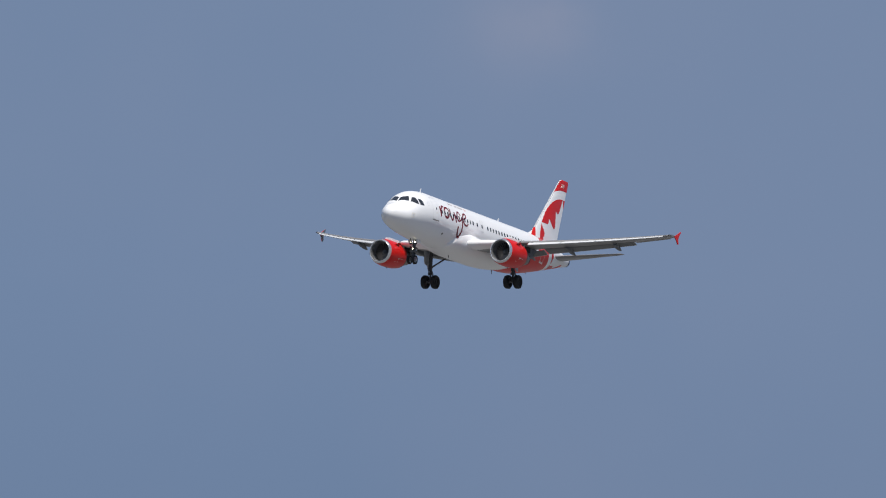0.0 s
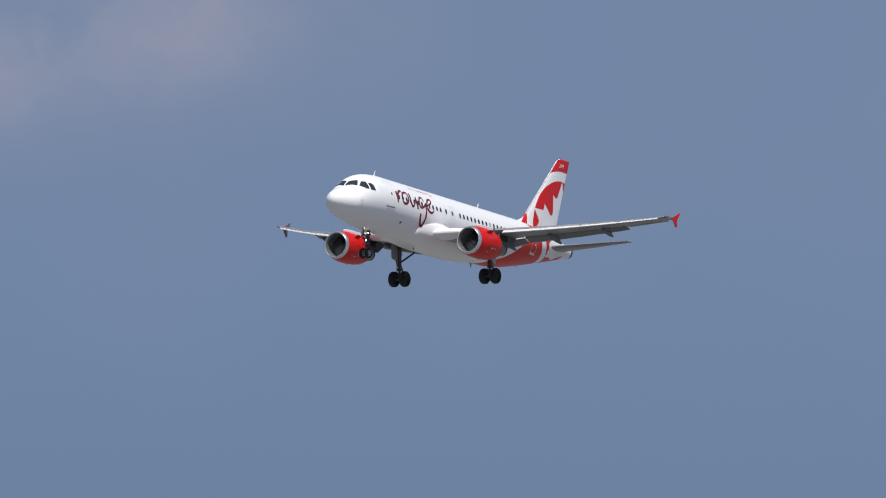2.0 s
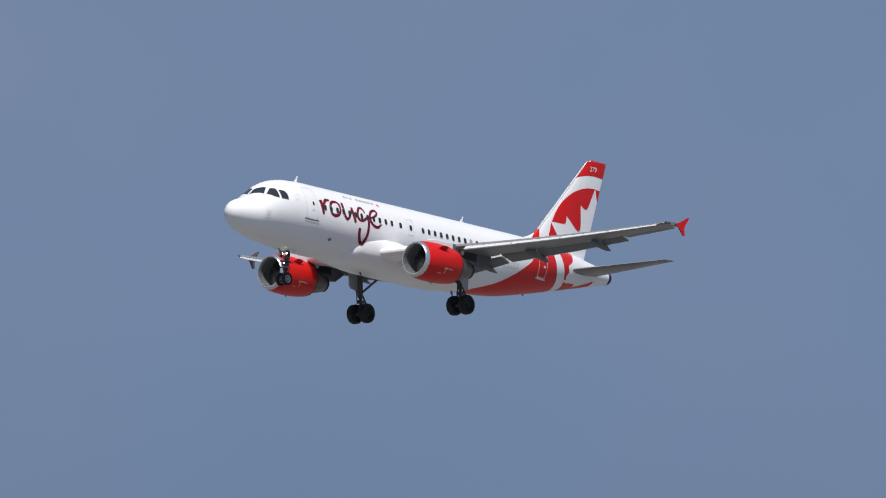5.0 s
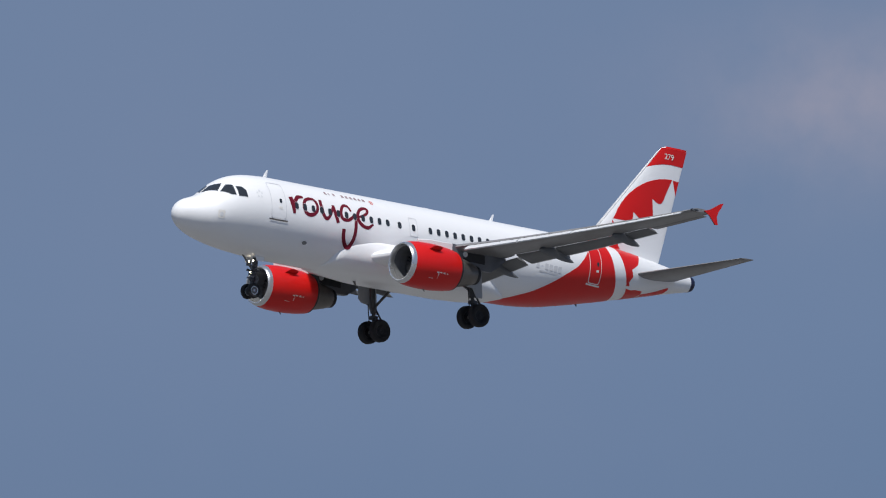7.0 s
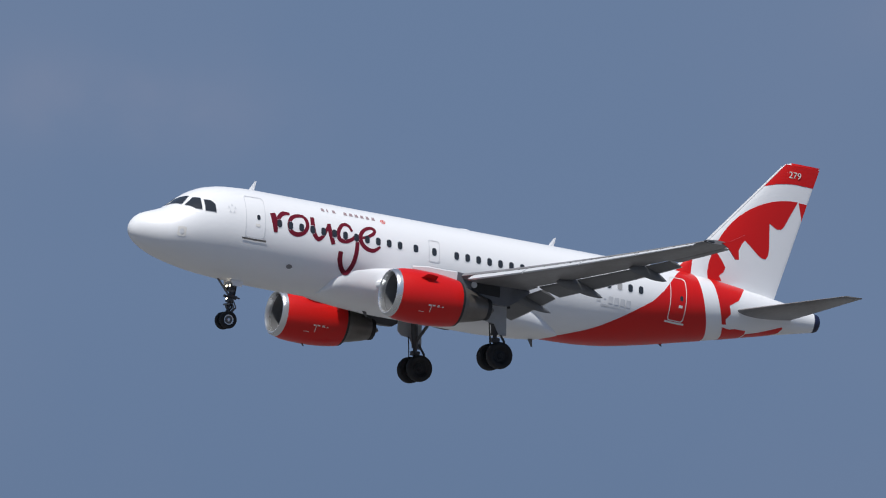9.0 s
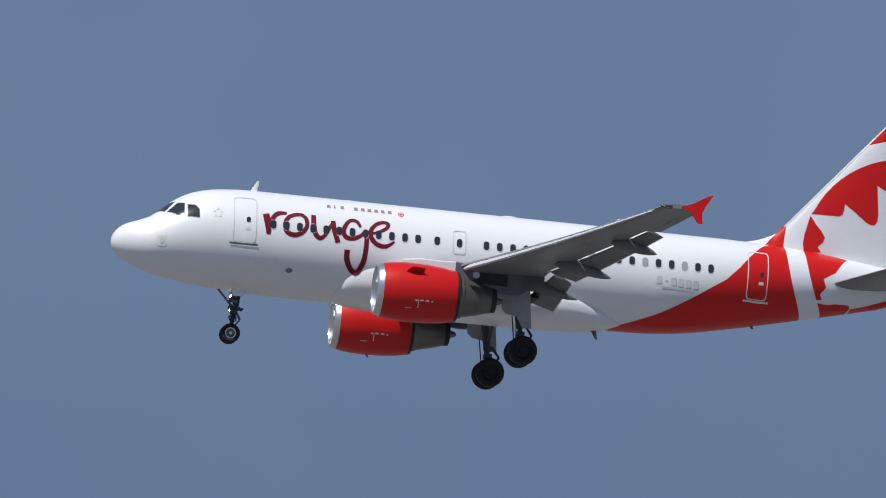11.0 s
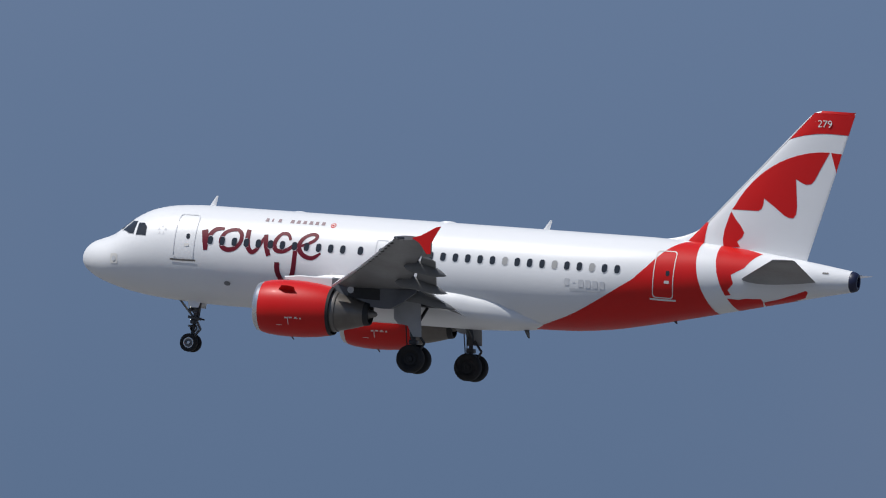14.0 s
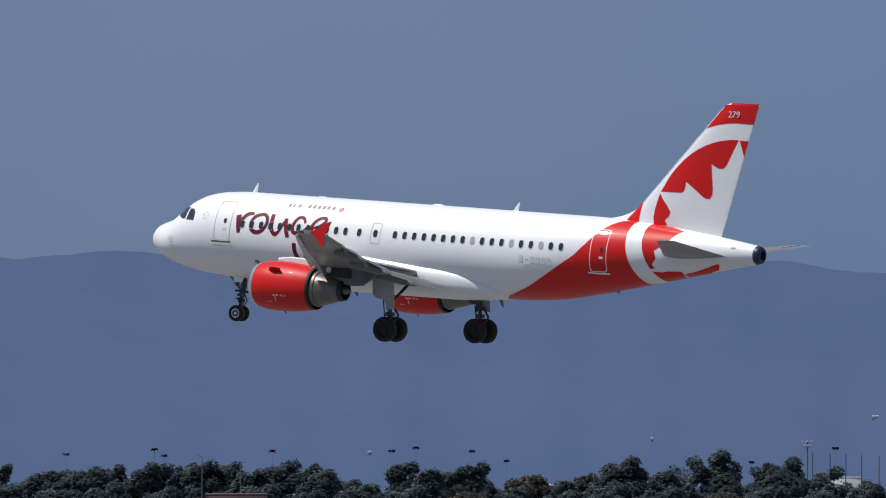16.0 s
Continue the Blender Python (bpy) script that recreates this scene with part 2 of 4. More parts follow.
def on_skin(name, mat, outline, parent, side=-1, lift=0.008, step=(0.25, 6.0), label=""):
    """A thin painted or glazed piece whose outline, in (x, phi), lies on the fuselage."""
    bm = bmesh.new()
    bm.faces.new([bm.verts.new((x, p / 20, 0)) for x, p in outline])
    bm.normal_update()
    bmesh.ops.triangulate(bm, faces=bm.faces[:], ngon_method='EAR_CLIP')
    for k, size in ((0, step[0]), (1, step[1] / 20)):
        lo, hi = min(v.co[k] for v in bm.verts), max(v.co[k] for v in bm.verts)
        for i in range(math.floor(lo / size) + 1, math.ceil(hi / size)):
            no = Vector((1, 0, 0)) if k == 0 else Vector((0, 1, 0))
            bmesh.ops.bisect_plane(bm, geom=bm.verts[:] + bm.edges[:] + bm.faces[:], plane_co=no * (i * size), plane_no=no)
    bmesh.ops.remove_doubles(bm, verts=bm.verts[:], dist=1e-5)
    bm.verts.index_update()
    s = Shape()
    s.v = [tuple(skin(v.co.x, v.co.y * 20, lift, side)) for v in bm.verts]
    s.f = [tuple(v.index for v in f.verts) for f in bm.faces]
    bm.free()
    return part(name, s, mat, parent, label)


def band(points, widths, closed=False):
    """Outline of a stroke along points in a plane."""
    n = len(points)
    left, right = [], []
    for i, (x, z) in enumerate(points):
        a = points[max(i - 1, 0)]
        b = points[min(i + 1, n - 1)]
        d = Vector((b[0] - a[0], b[1] - a[1])).normalized()
        w = widths[i] / 2 if isinstance(widths, (list, tuple)) else widths / 2
        left.append((x - d.y * w, z + d.x * w))
        right.append((x + d.y * w, z - d.x * w))
    return left, right


def stroke_on_skin(name, mat, points, widths, parent, side=-1, lift=0.008, label=""):
    """A painted stroke along (x, z) points on the fuselage's side."""
    left, right = band(points, widths)
    s = Shape()
    rows = []
    for (ax, az), (bx, bz) in zip(left, right):
        ring = [skin(ax + (bx - ax) * k / 3, phi_at(ax + (bx - ax) * k / 3, az + (bz - az) * k / 3), lift, side) for k in range(4)]
        for p in ring:
            p.y = side * max(abs(p.y), fair_half(p.x, p.z) + 2 * lift)
        rows.append(s.ring(ring))
    for a, b in zip(rows, rows[1:]):
        s.bridge(a, b, closed=False)
    return part(name, s, mat, parent, label)


def arc(cx, cz, rx, rz, a0, a1, n=16):
    return [(cx + rx * math.cos(radians(a0 + (a1 - a0) * i / n)), cz + rz * math.sin(radians(a0 + (a1 - a0) * i / n))) for i in range(n + 1)]


def dense(points, gap=.09):
    """The closed outline with no edge longer than gap."""
    out = []
    for (ax, az), (bx, bz) in zip(points, points[1:] + points[:1]):
        n = max(1, math.ceil(math.hypot(bx - ax, bz - az) / gap))
        out += [(ax + (bx - ax) * k / n, az + (bz - az) * k / n) for k in range(n)]
    return out


def rounded(x, z, w, h, r=0.45, n=4):
    """Rounded rectangle outline in (x, z); r as a share of the shorter side."""
    r = r * min(w, h)
    pts = []
    for sx, sz, a in ((1, 1, 0), (-1, 1, 90), (-1, -1, 180), (1, -1, 270)):
        pts += arc(x + sx * (w / 2 - r), z + sz * (h / 2 - r), r, r, a, a + 90, n)
    return pts


# fuselage
def build_fuselage():
    s = Shape()
    xs = [0.004, .015, .03, .06, .1, .15, .22, .3, .4, .5, .65, .8] + [1 + .15 * k for k in range(30)] + [5.5 + .5 * k for k in range(30)] + [20.5 + .35 * k for k in range(36)] + [33.1, 33.42]
    rings = [[skin(x, 360 * i / 72, 0, 1) for i in range(72)] for x in sorted(set(round(x, 3) for x in xs))]
    s.loft(rings)
    return part("fuselage", s, WHITE, airliner, "glossy white tubular body with greyed belly")


fuselage = build_fuselage()


FAIR_TOP = ((8.85, -1.7), (9.0, -1.2), (9.12, -.78), (9.3, -.42), (9.6, -.14), (10.1, .04), (10.9, .12), (11.7, .14), (13, .02), (15, -.2), (16.4, -.36), (17.4, -.44), (18.2, -.56),
            (18.9, -.75), (19.5, -1.0), (20.06, -1.3), (20.4, -1.52), (20.65, -1.74))
FAIR_LOW = ((8.85, -1.9), (9.4, -1.98), (10.4, -2.08), (12, -2.17), (17.5, -2.17), (19, -2.1), (20, -2.0), (20.65, -1.84))
FAIR_OUT = ((8.85, -.04), (9.1, .04), (9.4, .09), (10, .16), (10.6, .25), (11.5, .40), (12.5, .52), (17, .52), (18.5, .42), (19.4, .28), (20.2, .1), (20.65, -.06))


def fair_section(x):
    """Middle height, half height and half width of the belly fairing at x."""
    zt, zb, pr = (float(np.interp(x, [a for a, _ in t], [q for _, q in t])) for t in (FAIR_TOP, FAIR_LOW, FAIR_OUT))
    zm, zh = (zt + zb) / 2, (zt - zb) / 2
    hc, hh, hw = hull(x)
    return zm, zh, hw * math.sqrt(max(0.02, 1 - ((zm - hc) / hh) ** 2)) + pr


def fair_half(x, z):
    """Half width of the fairing at x, z; nothing outside it."""
    if not 8.85 < x < 20.65:
        return 0.0
    zm, zh, w = fair_section(x)
    k = abs(z - zm) / zh
    return w * (1 - k ** 2.5) ** .35 if k < 1 else 0.0


def build_fairing():
    """The bulged belly fairing under the wing box."""
    s = Shape()
    rings = []
    for i in range(101):
        x = 8.851 + 11.798 * (i / 100) ** 1.3
        zm, zh, w = fair_section(x)
        ring = []
        for j in range(80):
            t = 2 * math.pi * j / 80
            cs, sn = math.cos(t), math.sin(t)
            ring.append((x, w * math.copysign(abs(sn) ** .7, sn), zm + zh * math.copysign(abs(cs) ** .8, cs)))
        rings.append(ring)
    s.loft(rings)
    return part("belly_fairing", s, WHITE, airliner, "pale grey bulged fairing under the wing")


fairing = build_fairing()


# wings and tailplanes
def foil(x0, x1, y, z, thick, droop=0.0, n=14, camber=0.02):
    """Points of a closed aerofoil section in a plane of constant y; droop lowers the leading edge."""
    c = x1 - x0
    pts = []
    for i in range(2 * n):
        u = (1 - math.cos(math.pi * i / n)) / 2 if i <= n else (1 - math.cos(math.pi * (2 * n - i) / n)) / 2
        t = 5 * thick * (.2969 * math.sqrt(u) - .126 * u - .3516 * u * u + .2843 * u**3 - .1036 * u**4)
        m = 4 * camber * u * (1 - u)
        zz = (m + (t if i <= n else -t)) * c - droop * (1 - u) * c
        pts.append((x0 + u * c, y, z + zz))
    return pts


def lead(y):
    return 11.05 + .54 * (abs(y) - 1.97)


def trail(y):
    y = abs(y)
    return 17.3 + .02 * (y - 1.97) if y < 6.4 else 17.39 + (20.7 - 17.39) * (y - 6.4) / 10.55


def wing_z(y):
    k = max(abs(y) - 1.97, 0)
    return -1.18 + .088 * k + .0021 * k * k


def build_wing(side):
    def flexed(y):
        """The wing bends up under load, a little more on the right in this bank."""
        return wing_z(y) + (.0026 if side > 0 else .0009) * max(y - 1.97, 0) ** 2

    s = Shape()
    rings = []
    for y in (0.6, 1.97, 3, 4.2, 5.4, 6.36, 6.42, 7.6, 9, 10.5, 12, 13.64, 13.7, 14.8, 16, 16.7, 17.0):
        c = (trail(y) - lead(y))
        cut = lead(y) + c * (.82 if y < 6.4 else .76 if y < 13.66 else .80)
        full = foil(lead(y), trail(y), side * y, flexed(y), .15 - .04 * min(1, (y - .6) / 6), 0, 14)
        rings.append([(min(p[0], cut), p[1], p[2]) for p in full])
    s.loft(rings)
    wing = part("wing", s, WING, airliner, "light grey swept wing with slats and flaps out")

    # slats, drooped ahead of the leading edge
    for a, b in ((6.6, 9.0), (9.06, 11.5), (11.56, 14.0), (14.06, 16.5)):
        q = Shape()
        rr = []
        for y in (a, (a + b) / 2, b):
            c = trail(y) - lead(y)
            w = .17 * c if y > 6 else .075 * c
            up = [(lead(y) - .33 * w * 1.6 + u * w, side * y, flexed(y) - .10 * w - .30 * w * (1 - u) ** 1.6 + .16 * w * math.sin(math.pi * min(1, u * 1.1))) for u in (0, .04, .12, .25, .45, .7, 1)]
            lo = [(p[0] + .05 * w, p[1], p[2] - d * w) for p, d in zip(up, (.03, .12, .18, .17, .12, .06, .015))]
            rr.append(up + lo[::-1])
        q.loft(rr)
        part("slat", q, SLAT, wing, "bare metal slat")

    # dark track openings along the slats' lower gap
    for k in range(17):
        y = 6.9 + .58 * k
        part("slat_track", Shape().box((lead(y) + .02, side * y, flexed(y) - .05), (.2, .07, .07), bevel=.02), DARK, wing)

    # white glove over the root's leading edge
    q = Shape()
    rr = []
    for y, ahead, back in ((1.2, .03, 1.5), (1.97, .03, 1.5), (2.6, .08, 1.3), (3.2, .25, .9), (4.2, .27, .8), (5.15, .25, .75)):
        th = .15 - .04 * min(1, (y - .6) / 6)
        pts = [p for p in foil(lead(y) - ahead, trail(y), side * y, flexed(y) - ahead * .1, th * 1.06, 0, 24) if p[0] < lead(y) + back]
        pts = sorted(pts, key=lambda p: p[0])
        up = [p for p in pts if p[2] >= flexed(y) + .02 * (p[0] - lead(y))]
        lo = [p for p in pts if p[2] < flexed(y) + .02 * (p[0] - lead(y))]
        span = [k / 9 for k in range(10)]
        def along(row, u, k):
            return float(np.interp(lead(y) - ahead + .005 + u * u * (back + ahead - .01), [p[0] for p in row], [p[k] for p in row]))
        rr.append([(lead(y) - ahead + u * u * (back + ahead - .01), side * y, along(up, u, 2)) for u in span] + [(lead(y) - ahead + u * u * (back + ahead - .01), side * y, along(lo, u, 2)) for u in span[::-1]])
    q.loft(rr)
    part("wing_root_glove", q, WHITE, wing, "white fairing on the wing root's leading edge")

    # flaps, run out and turned down
    for a, b, deg in ((2.15, 6.35, 20), (6.45, 13.62, 17)):
        q = Shape()
        rr = []
        steps = 5
        for i in range(steps):
            y = a + (b - a) * i / (steps - 1)
            c = trail(y) - lead(y)
            fc = .27 * c if y > 6.4 else .20 * c
            x0, z0 = lead(y) + (.822 if y > 6.4 else .865) * c, flexed(y) + (.004 if y > 6.4 else -.022) * c
            pts = foil(0, fc, 0, 0, .14, 0, 8, .03)
            cs, sn = math.cos(radians(deg)), math.sin(radians(deg))
            rr.append([(x0 + p[0] * cs + p[2] * sn, side * y, z0 - p[0] * sn + p[2] * cs) for p in pts])
        q.loft(rr)
        part("flap", q, WING_DARK, wing, "grey flap turned down behind the wing")
        # pale tube draws the sunlit line along the flap's rear edge
        ends = [max(r, key=lambda p: p[0]) for r in rr]
        edge = Shape()
        for p, n in zip(ends, ends[1:]):
            edge.tube(p, n, .022, n=6)
        part("flap_edge_gleam", edge, SLAT, wing, "pale strip for the sunlit flap edge")
    # spoiler panels over the gap
    q = Shape()
    rr = []
    for y in (13.75, 15, 16.5):
        c = trail(y) - lead(y)
        rr.append([(p[0], p[1], p[2] - .06 * (p[0] - lead(y) - .8 * c)) for p in foil(lead(y) + .80 * c, trail(y), side * y, flexed(y), .14, 0, 6)])
    q.loft(rr)
    part("aileron", q, WING, wing)
    for a, b in ((2.6, 6.2), (6.6, 8.2), (8.25, 9.85), (9.9, 11.5), (11.55, 13.5)):
        q = Shape()
        rr = []
        for y in (a, b):
            c = trail(y) - lead(y)
            x0, x1, z = lead(y) + .66 * c, lead(y) + (.79 if y > 6.4 else .85) * c, flexed(y) + .052 * c
            rr.append([(x0, side * y, z), (x1, side * y, z - .022 * c), (x1, side * y, z - .03 * c), (x0, side * y, z - .02 * c)])
        q.loft(rr)
        part("spoiler", q, WING, wing)

    # canoe fairings of the flap tracks
    for y, ln in ((5.0, 2.8), (8.46, 2.3), (12.2, 1.85)):
        q = Shape()
        rr = []
        c = trail(y) - lead(y)
        xa = lead(y) + .56 * c
        for i in range(15):
            u = i / 14
            r = .215 * (math.sin(math.pi * u ** .8) ** .7 if 0 < u < 1 else .02)
            dz = -.03 * c - .09 - (0 if u < .42 else (u - .42) * ln * .26)
            rr.append([(xa + u * ln, side * y + .62 * r * math.cos(2 * math.pi * k / 12), flexed(y) + dz + 1.25 * r * math.sin(2 * math.pi * k / 12)) for k in range(12)])
        q.loft(rr)
        part("flap_track_fairing", q, WING_DARK, wing, "grey canoe-shaped flap track fairing")

    # wingtip fence: a red arrow-shaped plate
    q = Shape()
    z0, x0 = flexed(17.0), lead(17.0)
    plan = ((x0 + .72, 0.03), (x0 + 1.1, .16), (x0 + 1.72, .52), (x0 + 1.9, .56), (x0 + 1.62, .08), (x0 + 1.52, -.16), (x0 + 1.56, -.56), (x0 + 1.4, -.58), (x0 + 1.05, -.16))
    q.loft([[(x, side * (17.0 + d + .10 * abs(z)), z0 + z) for x, z in plan] for d in (0.03, .07)])
    fence = part("wingtip_fence", q, RED, wing, "red wingtip fence")
    part("inner_face", Shape().loft([[(x, side * (17.0 + d + .10 * abs(z)), z0 + z) for x, z in plan] for d in (0.0, .028)]), PYLON, fence, "dark grey inner face")
    # navigation lamp glass
    q = Shape().lathe([(-.2, .0), (-.15, .05), (0, .08), (.25, .085), (.4, .03)], at=(x0 + .1, side * 16.93, z0), n=12)
    part("navigation_lamp", q, GLASS, wing)
    return wing


wings = [build_wing(side) for side in (-1, 1)]


def build_tailplane(side):
    s = Shape()
    rings = []
    for y in (.3, .9, 2.2, 3.6, 5.0, 5.9, 6.15, 6.22):
        k = (y - .3) / 5.92
        rings.append(foil(28.55 + 3.15 * k, 32.0 + .62 * k - (.12 if y > 6.2 else 0), side * y, .72 + .68 * k, .10 if y < 6.2 else .05, .05, 10, -.01))
    s.loft(rings)
    tail = part("tailplane", s, WING, airliner, "grey horizontal tailplane")
    q = Shape()
    q.loft([[(x, side * y, z) for x, z in ((xe - .02, ze + .014), (xe + .02, ze + .014), (xe + .02, ze - .014), (xe - .02, ze - .014))]
            for y, xe, ze in ((1.2, 31.15, .79), (5.95, 32.15, 1.40))])
    part("elevator_hinge_line", q, SEAM, tail)
    return tail


tailplanes = [build_tailplane(side) for side in (-1, 1)]


# the fin and its dorsal fillet
def fin_lead(z):
    return 27.02 + (z - 2.9) * (31.1 - 27.02) / (7.6 - 2.9)


def fin_trail(z):
    return 31.45 + (z - 1.73) * (33.0 - 31.45) / (7.8 - 1.73)


def fin_half(x, z):
    """Half thickness of the fin at x, z."""
    u = (x - fin_lead(z)) / (fin_trail(z) - fin_lead(z))
    u = max(0.0, min(1.0, u))
    return 5 * .095 * (.2969 * math.sqrt(u) - .126 * u - .3516 * u * u + .2843 * u**3 - .1036 * u**4) * (fin_trail(z) - fin_lead(z)) + .004


def fillet_top(x):
    u = max(0.0, min(1.0, (x - 24.8) / 2.6))
    return 2.12 + 1.0 * u ** 2.4


def fillet_half(x, z):
    u = max(0.0, min(1.0, (x - 24.8) / 2.6))
    return (.05 + .16 * u) * max(0.0, 1 - (z - 1.85) / (fillet_top(x) - 1.85)) ** .6 + .012


def build_fin():
    s = Shape()
    rings = []
    for z in (1.2, 1.8, 2.4, 3.2, 4.2, 5.2, 6.2, 7.2, 7.55, 7.74, 7.82):
        a, b = fin_lead(z), fin_trail(z)
        if z > 7.3:
            a += (.0, .06, .25)[(7.55, 7.74, 7.82).index(z)] if z in (7.55, 7.74, 7.82) else 0
        n = 16
        pts = []
        for i in range(2 * n):
            u = (1 - math.cos(math.pi * (i if i <= n else 2 * n - i) / n)) / 2
            x = a + u * (b - a)
            t = fin_half(fin_lead(z) + u * (b - fin_lead(z)), z) * (1 if z < 7.7 else .55)
            pts.append((x, t if i <= n else -t, z))
        rings.append(pts)
    top = [(p[0], p[1] * 1.05, p[2] + d) for d in (-.06,) for p in rings[-1]]
    s.loft(rings)
    fin = part("fin", s, WHITE, airliner, "white fin with red leaf pattern and red tip")
    part("fin_tip", Shape().loft([[(p[0] - .06, p[1] * 1.9, 7.735) for p in top], [(p[0] + .01, p[1] * 1.3, 7.83) for p in top]]), RED, fin, "red fin tip")
    q = Shape()
    rr = []
    for i in range(18):
        x = 24.8 + 2.6 * i / 17
        levels = [1.85 + (fillet_top(x) - 1.85) * k / 6 for k in range(7)]
        rr.append([(x, -fillet_half(x, z), z) for z in levels] + [(x, fillet_half(x, z), z) for z in levels[::-1]])
    q.loft(rr)
    part("dorsal_fillet", q, WHITE, fin)
    q = Shape()
    rr = []
    for z in (2.9, 4, 5.2, 6.4, 7.5):
        a = fin_lead(z)
        rr.append([(a - .012, 0, z), (a + .06, fin_half(a + .06, z) + .006, z), (a + .1, fin_half(a + .1, z) + .002, z), (a + .1, -fin_half(a + .1, z) - .002, z), (a + .06, -fin_half(a + .06, z) - .006, z)])
    q.loft(rr)
    part("leading_edge_strip", q, SEAM, fin, "bare metal leading edge")
    return fin


fin = build_fin()


def on_fin(name, mat, outline, side=-1, lift=.009, label="", step=.3):
    """A painted piece with its outline in (x, z) on the fin's side."""
    bm = bmesh.new()
    bm.faces.new([bm.verts.new((x, z, 0)) for x, z in outline])
    bm.normal_update()
    bmesh.ops.triangulate(bm, faces=bm.faces[:], ngon_method='EAR_CLIP')
    for no in (Vector((1, 0, 0)), Vector((0, 1, 0))):
        k = 0 if no.x else 1
        lo, hi = min(v.co[k] for v in bm.verts), max(v.co[k] for v in bm.verts)
        for i in range(math.floor(lo / step) + 1, math.ceil(hi / step)):
            bmesh.ops.bisect_plane(bm, geom=bm.verts[:] + bm.edges[:] + bm.faces[:], plane_co=no * (i * step), plane_no=no)
    bm.verts.index_update()
    s = Shape()
    s.v = [(v.co.x, side * (fin_half(v.co.x, v.co.y) + lift), v.co.y) for v in bm.verts]
    s.f = [tuple(v.index for v in f.verts) for f in bm.faces]
    bm.free()
    return part(name, s, mat, fin, label)


# ---- livery: a white ring about one centre, red outside it, a pale leaf inside it ----
RX, RZ, R_IN, R_OUT = 32.05, 2.0, 4.2, 5.0


def ring_x(z, r):
    return RX - math.sqrt(max(r * r - (z - RZ) ** 2, 0))


def livery(side):
    # red sweep over the rear fuselage, bounded by the ring
    front = ((20.0, 180), (20.4, 160), (21.1, 147), (22.14, 131), (23.28, 112), (24.58, 90), (25.1, 74), (25.54, 56), (25.98, 36), (26.5, 12), (26.6, 0))
    s = Shape()
    rows = []
    for i in range(61):
        p = 180 - 178 * i / 60
        xa = float(np.interp(180 - p, [180 - b for _, b in front], [a for a, _ in front]))
        xb = 27.2
        for _ in range(12):
            zc, h, _w = hull(xb)
            xb = ring_x(zc + h * math.cos(radians(p)), R_OUT)
        rows.append(s.ring([skin(xa + (xb - xa) * k / 20, p, .009, side) for k in range(21)]))
    for a, b in zip(rows, rows[1:]):
        s.bridge(a, b, closed=False)
    part("painted_sweep", s, RED, fuselage, "red painted sweep")
    # red within the ring on the fuselage
    def edge(p):
        x = 28.0
        for _ in range(12):
            zc, h, _w = hull(x)
            x = ring_x(zc + h * math.cos(radians(p)), R_IN)
        return x, p
    on_skin("painted_leaf_edge", RED, [edge(p) for p in (4, 20, 40, 60, 80, 100, 122)] + [(28.62, 122), (28.5, 112), (28.72, 100), (28.6, 84), (29.1, 70), (29.66, 24), (29.3, 17), (28.5, 4)], fuselage, side, step=(.2, 5))
    on_skin("painted_leaf_edge", RED, [edge(p) for p in (128, 140, 155, 168, 179)] + [(29.75, 179), (29.86, 150), (29.8, 139), (29.5, 136), (29.2, 133), (28.9, 134)], fuselage, side, step=(.2, 5))
    on_skin("painted_leaf_edge", RED, [(29.86, 179), (29.9, 152), (30.5, 148), (31.2, 136), (31.65, 126), (31.72, 134), (31.55, 160), (31.0, 176), (30.9, 179)], fuselage, side, step=(.2, 5))
    # fin: cap, leaf and forward wedge
    on_fin("painted_cap", RED, [(fin_lead(7.73) + .06, 7.735), (fin_trail(7.73), 7.735), (fin_trail(6.88), 6.88)] + [(x, RZ + math.sqrt(4.9**2 - (x - RX) ** 2)) for x in (32.4, 31.9, 31.4, 30.9, 30.5, 30.27)] + [(fin_lead(6.62) + .08, 6.62)], side)
    arc_in = [(RX + R_IN * math.cos(radians(a)), RZ + R_IN * math.sin(radians(a)) * .985) for a in range(90, 157, 6)]
    on_fin("painted_leaf", RED, arc_in + [(28.11, 3.53), (29.25, 3.54), (29.38, 3.64), (29.43, 3.85), (29.44, 4.07), (29.9, 3.76), (30.36, 3.42), (30.55, 3.34), (30.73, 3.34), (30.83, 3.5), (30.85, 3.8), (30.72, 4.95), (30.95, 4.83), (31.15, 4.75), (31.36, 4.78), (31.5, 4.95), (31.7, 5.4)], side, step=.25)
    on_fin("painted_leaf", RED, [(32.1, 6.12), (fin_trail(6.1) - .02, 6.1), (fin_trail(5.35), 5.4), (32.38, 5.3)], side)
    on_fin("painted_leaf", RED, [(28.08, 3.46), (28.3, 3.15), (28.55, 2.88), (28.72, 2.62), (28.66, 2.42), (28.45, 2.22), (28.6, 2.0), (27.9, 1.95), (27.84, 2.3), (27.88, 2.7)], side)
    s = Shape()
    rows = []
    for i in range(13):
        z = 1.95 + i * .082
        xb = ring_x(z, R_OUT)
        xa = min(26.2 + (z - 1.95) * .83, xb - .004)
        xs = [xa + (xb - xa) * k / 6 for k in range(7)]
        rows.append(s.ring([(x, side * (max(fin_half(x, z) if x > fin_lead(z) else 0, fillet_half(x, z) if x < 27.4 and z < fillet_top(x) else 0) + .012), z) for x in xs]))
    for a, b in zip(rows, rows[1:]):
        s.bridge(a, b, closed=False)
    part("painted_wedge", s, RED, fin)


for side in (-1, 1):
    livery(side)


